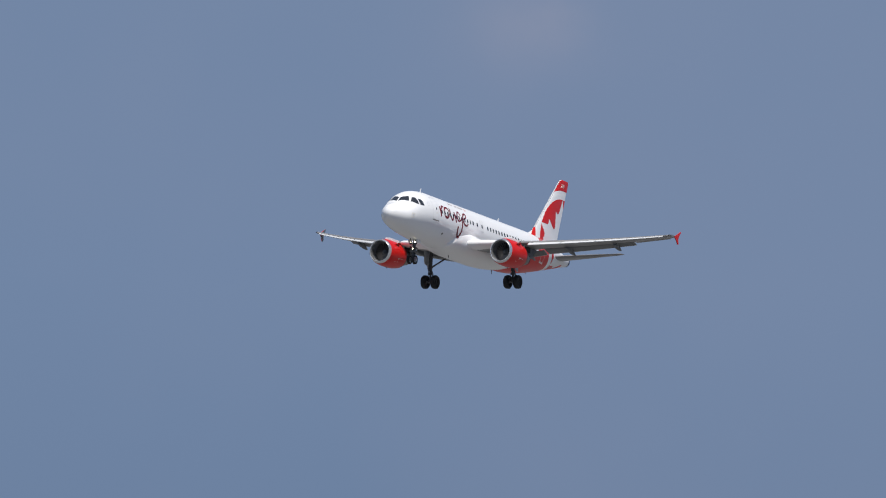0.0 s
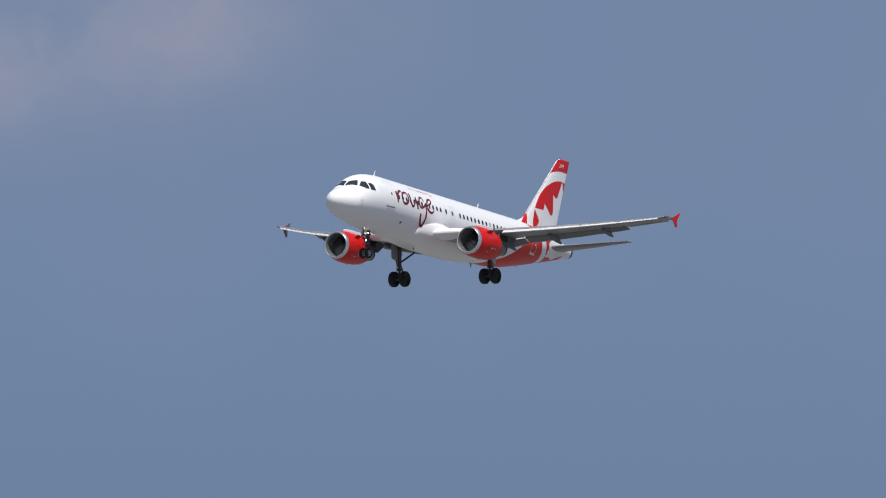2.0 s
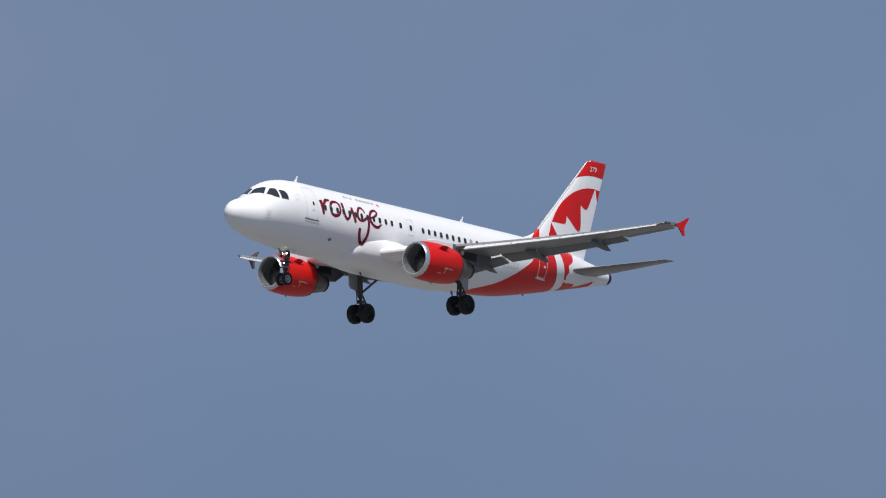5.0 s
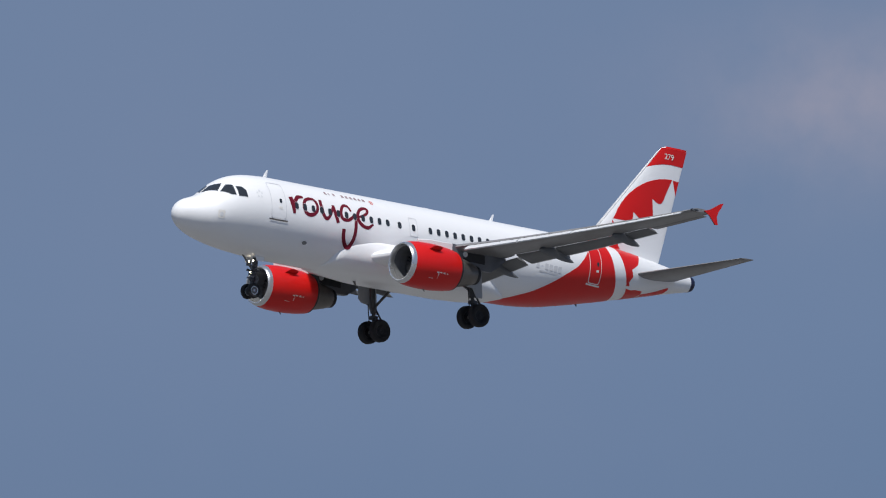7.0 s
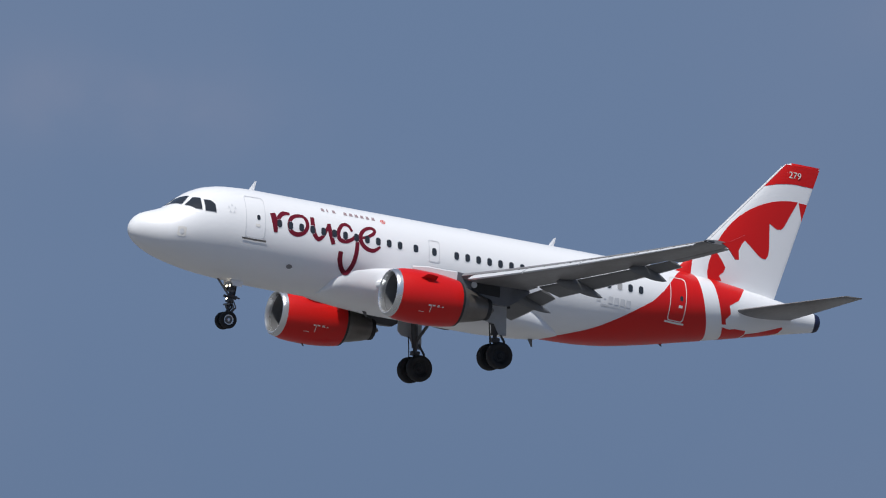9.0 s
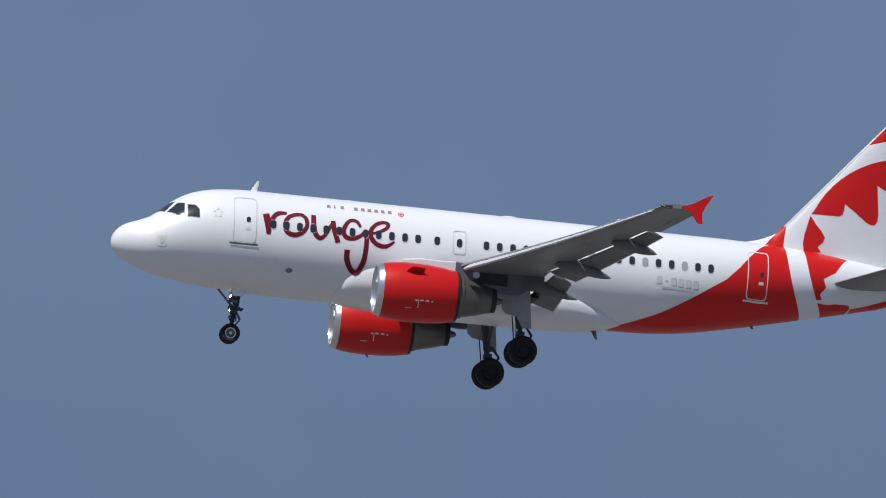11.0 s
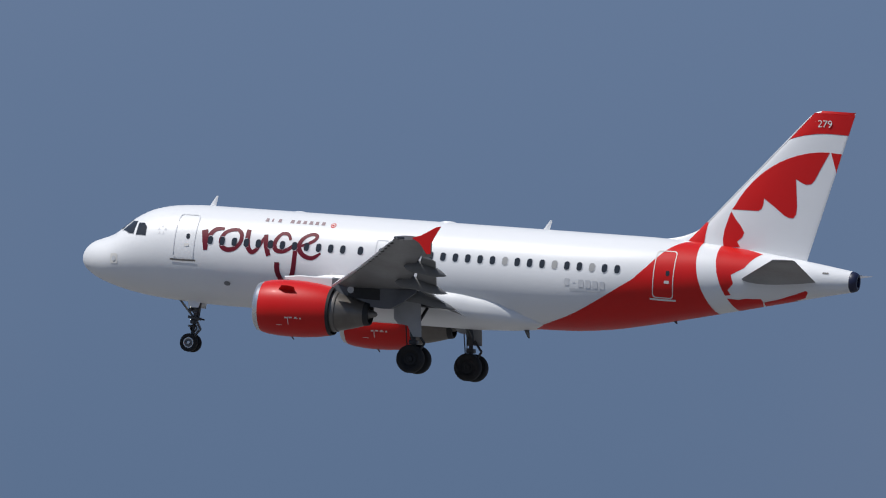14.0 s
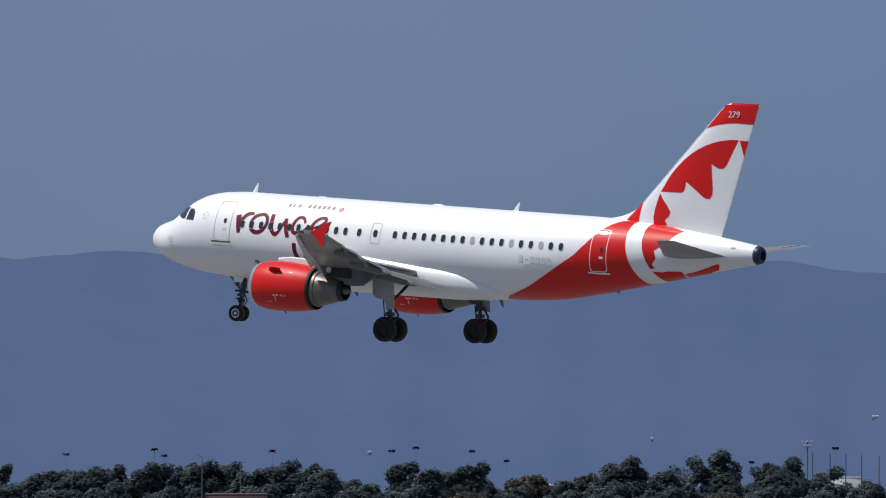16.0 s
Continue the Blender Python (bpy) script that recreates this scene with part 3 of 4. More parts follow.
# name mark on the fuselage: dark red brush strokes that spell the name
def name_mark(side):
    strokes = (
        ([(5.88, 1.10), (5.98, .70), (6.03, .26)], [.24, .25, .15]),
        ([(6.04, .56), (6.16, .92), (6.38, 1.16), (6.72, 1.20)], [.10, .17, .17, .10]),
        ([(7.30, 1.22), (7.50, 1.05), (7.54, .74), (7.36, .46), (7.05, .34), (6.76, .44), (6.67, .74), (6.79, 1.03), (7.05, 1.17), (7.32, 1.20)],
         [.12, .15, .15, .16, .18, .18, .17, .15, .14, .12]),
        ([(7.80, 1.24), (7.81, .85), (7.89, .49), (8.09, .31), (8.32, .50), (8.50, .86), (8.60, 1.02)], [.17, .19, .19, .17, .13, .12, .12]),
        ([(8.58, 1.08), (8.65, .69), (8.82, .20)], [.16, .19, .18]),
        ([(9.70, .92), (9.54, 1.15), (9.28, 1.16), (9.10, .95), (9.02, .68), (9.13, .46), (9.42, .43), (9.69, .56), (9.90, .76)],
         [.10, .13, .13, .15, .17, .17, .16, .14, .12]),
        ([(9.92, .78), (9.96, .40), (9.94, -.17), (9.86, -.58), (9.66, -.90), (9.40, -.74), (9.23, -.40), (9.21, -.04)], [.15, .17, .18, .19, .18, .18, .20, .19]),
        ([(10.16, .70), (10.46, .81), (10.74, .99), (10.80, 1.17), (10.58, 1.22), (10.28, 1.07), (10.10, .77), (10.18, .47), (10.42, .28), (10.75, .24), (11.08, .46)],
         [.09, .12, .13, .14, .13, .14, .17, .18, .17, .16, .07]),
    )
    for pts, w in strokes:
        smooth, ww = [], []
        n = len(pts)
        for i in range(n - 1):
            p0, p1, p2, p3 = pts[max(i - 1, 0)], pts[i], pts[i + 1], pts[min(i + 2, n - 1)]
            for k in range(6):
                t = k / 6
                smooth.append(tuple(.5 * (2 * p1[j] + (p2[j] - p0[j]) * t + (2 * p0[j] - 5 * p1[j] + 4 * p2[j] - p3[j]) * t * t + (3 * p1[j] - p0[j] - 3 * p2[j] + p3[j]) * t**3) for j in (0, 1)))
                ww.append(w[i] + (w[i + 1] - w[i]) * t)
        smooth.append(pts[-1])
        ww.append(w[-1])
        stroke_on_skin("letter_stroke", MAROON, smooth, [k * 1.12 for k in ww], fuselage, side, .010, "dark red brush stroke of the lettered name")
    # small caption above it as plain bars, and its round badge
    for k, wd in enumerate((.2, .1, .2, 0, .22, .22, .22, .22, .2, .22)):
        if wd:
            x = 8.35 + .272 * k
            on_skin("caption_bar", CAPTION, [(x + a, phi_at(x, 1.6 + b)) for a, b in ((0, .04), (wd * .8, .04), (wd * .7, .18), (wd * .12, .18))], fuselage, side, step=(1, 20))
    on_skin("round_badge", RED, [(a, phi_at(a, b)) for a, b in arc(11.34, 1.66, .12, .10, 0, 340, 14)], fuselage, side, step=(1, 20))
    on_skin("badge_centre", PALE, [(a, phi_at(a, b)) for a, b in arc(11.34, 1.66, .085, .07, 0, 330, 11)], fuselage, side, .013, step=(1, 20))
    on_skin("badge_leaf", RED, [(11.34 + a, phi_at(11.34, 1.66 + b)) for a, b in ((0, .06), (.025, .015), (.07, .02), (.04, -.02), (.012, -.045), (-.012, -.045), (-.04, -.02), (-.07, .02), (-.025, .015))], fuselage, side, .016, step=(1, 20))


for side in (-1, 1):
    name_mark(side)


# cabin windows, doors, cockpit
def openings(side):
    xs = [6.2 + .529 * k for k in range(12)] + [12.79] + [14.78 + .5365 * k for k in range(18)]
    for i, x in enumerate(xs):
        rim = on_skin("cabin_window", STENCIL, [(a, phi_at(a, b)) for a, b in rounded(x, .68, .28, .40)], airliner, side, .010, (1, 30))
        on_skin("pane", BLIND if i in (21, 25, 28) and side < 0 or i in (4, 17) and side > 0 else GLASS, [(a, phi_at(a, b)) for a, b in rounded(x, .68, .225, .345)], rim, side, .016, (1, 30))
    # passenger doors, overwing exit: seams, sill and porthole
    for x0, x1, z0, z1, paint, sill in ((4.60, 5.53, -.16, 1.72, STENCIL, True), (25.42, 26.28, -.36, 1.6, PALE, True), (13.42, 13.96, .22, 1.2, STENCIL, False)):
        def at(a, b):
            return a, phi_at(a, b)
        outer = dense(rounded((x0 + x1) / 2, (z0 + z1) / 2, x1 - x0, z1 - z0, .16, 3))
        mx, mz = (x0 + x1) / 2, (z0 + z1) / 2
        kx, kz = 1 - .075 / (x1 - x0), 1 - .075 / (z1 - z0)
        s = Shape()
        s.bridge(s.ring([skin(*at(*p), .016, side) for p in outer]), s.ring([skin(*at(mx + (p[0] - mx) * kx, mz + (p[1] - mz) * kz), .016, side) for p in outer]))
        door = part("door", s, paint, airliner, "outlined cabin door")
        if sill:
            stroke_on_skin("door_sill", STEEL if x0 < 10 else PALE, [(x0 - .1, z0 - .05), ((x0 + x1) / 2, z0 - .06), (x1 + .1, z0 - .05)], .075, door, side, .03)
            zc = .78 if x0 < 10 else .66
            on_skin("porthole", GLASS, [(a, phi_at(a, b)) for a, b in rounded(x0 + .6, zc, .16, .22)], door, side, .016, (1, 30))
            on_skin("door_placard", PALE, [(a, phi_at(a, b)) for a, b in rounded(x0 + .58, zc - .36, .2, .12, .1)], door, side, .016, (1, 30))
        else:
            on_skin("pane", GLASS, [(a, phi_at(a, b)) for a, b in rounded(x0 + .27, .68, .225, .345)], door, side, .016, (1, 30))
    # cockpit glazing in (x, phi)
    for plan in (((1.58, 3), (2.02, 3), (2.34, 24), (1.94, 37)), ((2.03, 42.5), (2.42, 33.5), (2.68, 41.5), (2.66, 64), (2.42, 60)), ((2.80, 67), (2.80, 46.5), (3.08, 50.8), (3.24, 58.4), (3.26, 70.8))):
        rim = on_skin("cockpit_frame", SEAM, [(x + (x - sum(a for a, _ in plan) / len(plan)) * .08, p + (p - sum(b for _, b in plan) / len(plan)) * .08) for x, p in plan], airliner, side, .008, (.15, 4))
        on_skin("cockpit_pane", GLASS, plan, rim, side, .014, (.15, 4))
    on_skin("tail_vent", STEEL, [(a, phi_at(a, b)) for a, b in rounded(32.4, 1.16, .24, .07, .3)], fuselage, side, .012, (1, 30))
    # five small star-shaped bars, the nose badge and service panels
    for k in range(5):
        a = radians(90 + 72 * k)
        x, z = 3.98 + .15 * math.cos(a), .98 + .16 * math.sin(a)
        on_skin("star_mark", STENCIL, [(x + u, phi_at(x, z + v)) for u, v in ((0, .075), (-.055, -.05), (.055, -.05))], fuselage, side, .012, (1, 30))
    on_skin("nose_badge", PALE, [(a, phi_at(a, b)) for a, b in rounded(1.86, -.34, .36, .42, .2)], fuselage, side, .010, (1, 30))
    on_skin("nose_badge", STENCIL, [(a, phi_at(a, b)) for a, b in arc(1.86, -.34, .09, .11, 0, 330, 11)], fuselage, side, .014, (1, 30))
    on_skin("static_port", WING, [(a, phi_at(a, b)) for a, b in arc(7.0, -1.05, .15, .09, 0, 330, 11)], fuselage, side, .012, (1, 30))
    # registration and small print as plain bars
    for k, wd in enumerate((.2, .12, .22, .22, .22, .22)):
        x = 21.72 + .3 * k
        on_skin("registration_bar", STENCIL, [(a, phi_at(a, b)) for a, b in rounded(x + .1, .02 - .012 * k, wd, .3 if k != 1 else .05, .1)], fuselage, side, .011, (1, 30))
    on_skin("registration_bar", STENCIL, [(a, phi_at(a, b)) for a, b in rounded(22.6, -.27, 1.3, .07, .1)], fuselage, side, .011, (1, 30))


for side in (-1, 1):
    openings(side)

# fleet number on the fin
for side in (-1, 1):
    cu = bpy.data.curves.new("fleet_number", "FONT")
    cu.body, cu.size, cu.align_x, cu.extrude = "279", .42, "CENTER", .004
    tmp = bpy.data.objects.new("fleet_number", cu)
    me = bpy.data.meshes.new_from_object(tmp)
    me.materials.append(PALE)
    ob = new("fleet_number", me)
    ob.parent = fin
    ob.matrix_local = Matrix.Translation((31.75, side * (fin_half(31.75, 7.3) + .02), 7.15)) @ (pose(0, 0, 0, 90, 0, 0) if side < 0 else pose(0, 0, 0, 90, 0, 180))
    tagged(ob, "white painted fleet number")


# tail cone exhaust, antennas, beacons
part("exhaust_duct", Shape().lathe([(33.36, .42), (33.42, .438), (33.55, .41), (33.64, .37), (33.68, .32), (33.68, .22), (33.45, .2)], at=(0, 0, .9), n=32), NAVY, fuselage, "dark exhaust ring at the tail")
for x, z, h, c, down in ((5.36, 2.17, .45, .30, 0), (19.98, 2.15, .42, .32, 0), (19.45, -1.95, .42, .3, 1), (25.75, -1.13, .2, .3, 1), (11.4, -2.15, .22, .25, 1), (4.3, -1.84, .12, .2, 1)):
    k = -1 if down else 1
    part("blade_antenna", Shape().loft([[(x, 0, z - .06 * k), (x + c * .5, -.03, z - .06 * k), (x + c, 0, z - .06 * k), (x + c * .5, .03, z - .06 * k)],
                                        [(x + 1.0 * c, 0, z + h * k), (x + 1.12 * c, -.012, z + h * k), (x + 1.28 * c, 0, z + h * k), (x + 1.12 * c, .012, z + h * k)]]), WHITE if not down else GEAR, fuselage)
for x, z in ((9.4, 2.13), (15.9, 2.15)):
    part("roof_fairing", Shape().loft([[(x + (u - .5) * .8 * math.cos(a), .16 * math.cos(2 * math.pi * k / 12) * math.sin(math.pi * u) ** .6, z + .09 * math.sin(2 * math.pi * k / 12) * math.sin(math.pi * u) ** .6) for k in range(12)]
                                      for u in (.02, .12, .3, .5, .7, .88, .98) for a in (0,)]), WHITE, fuselage)


# ---- engines ----
def build_engine(side):
    c = (0, side * 5.75, -2.0)
    cowl = part("engine_cowling", Shape().lathe([(10.12, 1.045), (10.4, 1.11), (10.8, 1.15), (11.3, 1.165), (11.9, 1.155), (12.5, 1.1), (12.9, 1.035), (13.05, 1.005)], at=c, n=64),
                RED, airliner, "red engine cowling with bare metal inlet lip")
    part("inlet_lip", Shape().lathe([(10.125, 1.047), (10.02, 1.015), (9.93, .985), (9.88, .93), (9.9, .885), (9.98, .86), (10.15, .845)], at=c, n=64), ALLOY, cowl, "polished metal inlet lip")
    part("inlet_duct", Shape().lathe([(10.15, .845), (10.5, .86), (11.0, .87), (11.05, .87)], at=c, n=64), GEAR, cowl, "grey inlet duct")
    fan = part("fan_disc", Shape().lathe([(10.98, .87), (10.99, .3), (10.985, .01)], at=c, n=48), DARK, cowl, "dark fan face")
    blades = Shape()
    for k in range(24):
        a = 2 * math.pi * k / 24
        for_r = []
        for r, tw in ((.26, .15), (.55, .35), (.85, .6)):
            d0, d1 = -.5 * .13, .5 * .13
            def pt(o, xx):
                aa = a + o / max(r, .2)
                return (10.88 + xx, c[1] + r * math.sin(aa), c[2] + r * math.cos(aa))
            for_r.append([pt(d0, -.07 * (1 - tw)), pt(d1, .07 * (1 - tw)), pt(d1 + .012, .07 * (1 - tw) + .006), pt(d0 + .012, -.07 * (1 - tw) + .006)])
        blades.loft(for_r)
    part("fan_blades", blades, STEEL, cowl)
    part("spinner", Shape().lathe([(10.55, .01), (10.6, .07), (10.75, .17), (10.95, .27)], at=c, n=32), GEAR, cowl)
    part("fan_nozzle_ring", Shape().lathe([(13.05, 1.006), (13.16, .98), (13.18, .95), (13.08, .92), (12.6, .93)], at=c, n=64), DARK, cowl, "dark nozzle ring")
    part("core_collar", Shape().lathe([(13.0, .86), (13.26, .85), (13.36, .82), (13.37, .77)], at=c, n=48), STEEL, cowl, "dull metal collar")
    part("core_nozzle", Shape().lathe([(12.7, .86), (13.15, .82), (13.6, .74), (14.1, .62), (14.5, .5), (14.52, .49)], at=c, n=48), TITANIUM, cowl, "bare metal core exhaust")
    part("hot_nozzle", Shape().lathe([(14.5, .505), (14.7, .47), (14.72, .4), (14.4, .38)], at=c, n=48), DARK, cowl, "sooty hot nozzle")
    part("exhaust_plug", Shape().lathe([(14.2, .28), (14.6, .22), (14.95, .1), (15.02, .01)], at=c, n=24), STEEL, cowl)
    for o in (-1, 1):
        a = radians(52) * o
        p = Vector((10.95, c[1] + 1.17 * math.sin(a), c[2] + 1.17 * math.cos(a)))
        out = Vector((0, math.sin(a), math.cos(a)))
        s = Shape()
        s.loft([[p - Vector((.02, 0, 0)) - .05 * out, p + Vector((.25, 0, 0)) - .05 * out + .02 * out.cross(Vector((1, 0, 0))), p + Vector((.72, 0, 0)) - .05 * out],
                [p + Vector((.2, 0, 0)) + .27 * out, p + Vector((.45, 0, 0)) + .27 * out + .015 * out.cross(Vector((1, 0, 0))), p + Vector((.74, 0, 0)) + .22 * out]])
        part("strake", s, RED, cowl)
        # small access print on the lower flank, as bars
        b = radians(118) * o
        for dx, da, wx, wa in ((11.0, .18, .26, .02), (11.5, .0, .03, .30), (11.56, -.13, .14, .05), (11.38, -.12, .1, .06), (11.78, -.11, .16, .025), (11.8, -.15, .1, .03), (12.02, -.12, .07, .05)):
            s = Shape()
            rows = []
            for xx in (dx, dx + wx):
                rr = []
                for kk in range(4):
                    aa = b + o * (da + wa * (kk / 3 - .5))
                    rr.append((xx, c[1] + (1.172 if xx < 11.95 else 1.165) * math.sin(aa), c[2] + (1.172 if xx < 11.95 else 1.165) * math.cos(aa)))
                rows.append(s.ring(rr))
            s.bridge(rows[0], rows[1], closed=False)
            part("stencil_bar", s, PALE, cowl)
    s = Shape()
    y = side * 5.75
    wz = wing_z(5.75)
    rr = []
    for x, lo, hi, w in ((10.9, -.83, -.74, .05), (11.6, -.84, -.66, .11), (12.4, -.95, wz + .14, .17), (13.0, -1.1, wz + .16, .19), (14.0, -1.62, wz + .1, .19), (15.15, -1.74, wz - .05, .19), (15.6, -1.72, wz - .08, .13), (16.1, -1.4, wz - .1, .08), (16.6, -.98, wz - .1, .03)):
        rr.append([(x, y - w, lo), (x, y - w, hi), (x, y - .4 * w, hi + .05), (x, y + .4 * w, hi + .05), (x, y + w, hi), (x, y + w, lo)])
    s.loft(rr[3:])
    part("pylon", s, PYLON, cowl, "dark grey engine pylon")
    part("pylon_nose", Shape().loft(rr[:4]), BELLY, cowl, "pale front of the pylon")
    for o in (-1, 1):
        part("access_disc", Shape().lathe([(-.02, .005), (-.02, .14), (.02, .14), (.02, .005)], "y", (13.84, y + o * .2, -1.07), 20), STENCIL, cowl, "pale round panel")
    for o in (-1, 1):
        plan = ((13.8, -.87), (15.1, -.96), (15.12, -1.42), (13.72, -1.39))
        part("pylon_panel", Shape().loft([[(x, y + o * d, z) for x, z in plan] for d in (.185, .198)]), DARK, cowl, "black open panel on the pylon")
    part("cowl_drain", Shape().tube((11.4, y, c[2] - 1.15), (11.5, y, c[2] - 1.27), .04, .02), GEAR, cowl)
    return cowl


engines = [build_engine(side) for side in (-1, 1)]


# ---- landing gear ----
def wheel(c, r, w, parent, hub):
    """A tyre about the y axis with a dished metal hub."""
    k = w / 2
    s = Shape()
    prof = [(-k * .62, r * .56), (-k * .9, r * .66), (-k, r * .78), (-k * .93, r * .9), (-k * .7, r * .975), (-k * .4, r), (k * .4, r), (k * .7, r * .975), (k * .93, r * .9), (k, r * .78), (k * .9, r * .66), (k * .62, r * .56)]
    s.lathe(prof, "y", c, 40)
    tyre = part("tyre", s, RUBBER, parent, "black tyre")
    q = Shape()
    q.lathe([(-k * .5, .01), (-k * .55, r * .2), (-k * .35, r * .25), (-k * .3, r * .45), (-k * .66, r * .57), (k * .66, r * .57), (k * .3, r * .45), (k * .35, r * .25), (k * .55, r * .2), (k * .5, .01)], "y", c, 32)
    part("rim", q, hub, parent, "metal wheel rim")
    if hub is GEAR:
        for o in (-1, 1):
            part("rim_ring", Shape().lathe([(o * k * .6, r * .46), (o * k * .70, r * .50), (o * k * .70, r * .57), (o * k * .6, r * .6)], "y", c, 32), ALLOY, parent, "bright rim ring")
            part("hub_cap", Shape().lathe([(o * k * .5, r * .2), (o * k * .72, r * .16), (o * k * .75, .004)], "y", c, 20), ALLOY, parent, "bright hub cap")
    return tyre


def build_nose_gear():
    s = Shape()
    s.tube((5.3, 0, -1.7), (5.14, 0, -2.75), .12).tube((5.14, 0, -2.7), (5.05, 0, -3.56), .075)
    s.box((5.12, 0, -2.72), (.22, .42, .16), bevel=.03)
    gear = part("nose_gear", s, SOOT, airliner, "grey nose landing gear with twin wheels, lamps lit")
    part("axle", Shape().tube((5.05, -.3, -3.56), (5.05, .3, -3.56), .06), GEAR, gear)
    part("drag_strut", Shape().tube((4.35, 0, -1.75), (5.15, 0, -2.6), .045), GEAR, gear)
    for y in (-.1, .1):
        part("torque_link", Shape().tube((5.2, y, -2.62), (5.42, y, -3.0), .03).tube((5.42, y, -3.0), (5.1, y, -3.42), .03), GEAR, gear)
    part("steering_collar", Shape().box((5.16, 0, -2.3), (.2, .3, .12), bevel=.03), GEAR, gear)
    for o in (-1, 1):
        part("steering_actuator", Shape().tube((4.92, o * .2, -2.52), (5.36, o * .2, -2.58), .06).tube((5.36, o * .2, -2.58), (5.5, o * .2, -2.6), .035), SOOT, gear)
        part("hydraulic_hose", Shape().tube((5.34, o * .09, -1.85), (5.30, o * .1, -2.45), .022, n=6).tube((5.30, o * .1, -2.45), (5.12, o * .1, -3.3), .018, n=6), DARK, gear)
        part("lamp_bracket", Shape().box((5.02, o * .24, -2.22), (.14, .22, .16), bevel=.03), SOOT, gear)
    part("torque_collar", Shape().lathe([(-.1, .12), (-.08, .15), (.08, .15), (.1, .12)], "y", (5.13, 0, -2.98), 16), SOOT, gear)
    part("lamp_bar", Shape().tube((5.0, -.26, -2.9), (5.0, .26, -2.9), .045), GEAR, gear)
    for y in (-.25, .25):
        wheel((5.05, y, -3.6), .385, .225, gear, GEAR)
    for y, z, r in ((-.17, -2.1, .065), (.17, -2.1, .065), (0, -2.66, .06)):
        part("lamp_housing", Shape().lathe([(0, .02), (-.02, r), (-.1, r * 1.05)], at=(5.08, y, z), n=16), GEAR, gear)
        part("lamp_lens", Shape().lathe([(-.06, r * .95), (-.1, r * .7), (-.115, .005)], at=(5.06, y, z), n=16), LAMP, gear, "lit lamp")
    for y in (-1, 1):
        q = Shape()
        q.loft([[(4.9, y * .36, -1.75), (5.5, y * .36, -1.75), (5.5, y * .39, -1.75), (4.9, y * .39, -1.75)], [(4.98, y * .46, -2.12), (5.42, y * .46, -2.12), (5.42, y * .49, -2.12), (4.98, y * .49, -2.12)]])
        part("gear_door", q, WHITE, gear)
    return gear


def build_main_gear(side):
    y = side * 3.95
    s = Shape()
    s.tube((15.75, y - side * .1, -1.0), (16.05, y, -2.75), .15).tube((16.05, y, -2.7), (16.15, y, -3.62), .095)
    gear = part("main_gear", s, SOOT, airliner, "grey main landing gear leg with twin wheels")
    part("axle", Shape().tube((16.15, y - .55, -3.68), (16.15, y + .55, -3.68), .09), GEAR, gear)
    part("side_strut", Shape().tube((16.0, y - side * 1.7, -1.5), (16.05, y - side * .05, -2.45), .07), SOOT, gear)
    part("torque_link", Shape().tube((16.2, y, -2.55), (16.55, y, -3.0), .05).tube((16.55, y, -3.0), (16.22, y, -3.5), .05), SOOT, gear)
    part("brake_line", Shape().tube((15.7, y + side * .05, -2.3), (15.85, y + side * .05, -3.3), .025), DARK, gear)
    part("brake_line", Shape().tube((15.9, y - side * .12, -2.5), (15.98, y - side * .12, -3.5), .02), DARK, gear)
    part("leg_collar", Shape().box((16.08, y, -2.98), (.34, .36, .2), bevel=.04), SOOT, gear)
    part("axle_housing", Shape().box((16.15, y, -3.6), (.28, .3, .26), bevel=.05), SOOT, gear)
    for d in (-.465, .465):
        wheel((16.15, y + d, -3.68), .585, .43, gear, HUB)
    q = Shape()
    q.loft([[(x, y + side * d, z) for x, d in ((a, .22), (b, .22), (b, .27), (a, .27))]
            for z, a, b in ((-1.05, 15.15, 16.30), (-2.08, 15.23, 16.40), (-2.26, 15.42, 16.42), (-2.32, 15.84, 16.43), (-2.75, 16.12, 16.47))])
    part("gear_door", q, SEAM, gear, "grey gear leg door")
    q = Shape().box((16.2, side * 2.9, -1.42), (1.1, 1.7, .1), bevel=.02)
    part("gear_bay", q, DARK, gear, "dark open gear bay")
    return gear


build_nose_gear()
for side in (-1, 1):
    build_main_gear(side)


# ---- ground, hills ----
def ground_z(x, y):
    d = math.hypot(x, y)
    k = min(max((d - 25) / 110, 0), 1)
    return (EYE_Z - 1.7) * (1 - k * k * (3 - 2 * k))


GRASS = material("pale_paving_and_dry_grass", (0.158, 0.157, 0.156), 0.9, grain=0.6, scale=0.02, fine=.4, dirt=(0.12, 0.118, 0.112))


def build_ground():
    s = Shape()
    radii = [0.5, 10, 25, 40, 60, 80, 100, 120, 140, 200, 350, 600, 1000, 1600, 2400, 3400, 4900]
    s.loft([[(r * math.cos(2 * math.pi * i / 96), r * math.sin(2 * math.pi * i / 96), ground_z(r, 0)) for i in range(96)] for r in radii], caps=False)
    s.f.append(tuple(range(96)))
    return tagged(part("ground", s, GRASS), "dry grassy airfield plain and viewing mound", "ground", kind="structure")


build_ground()

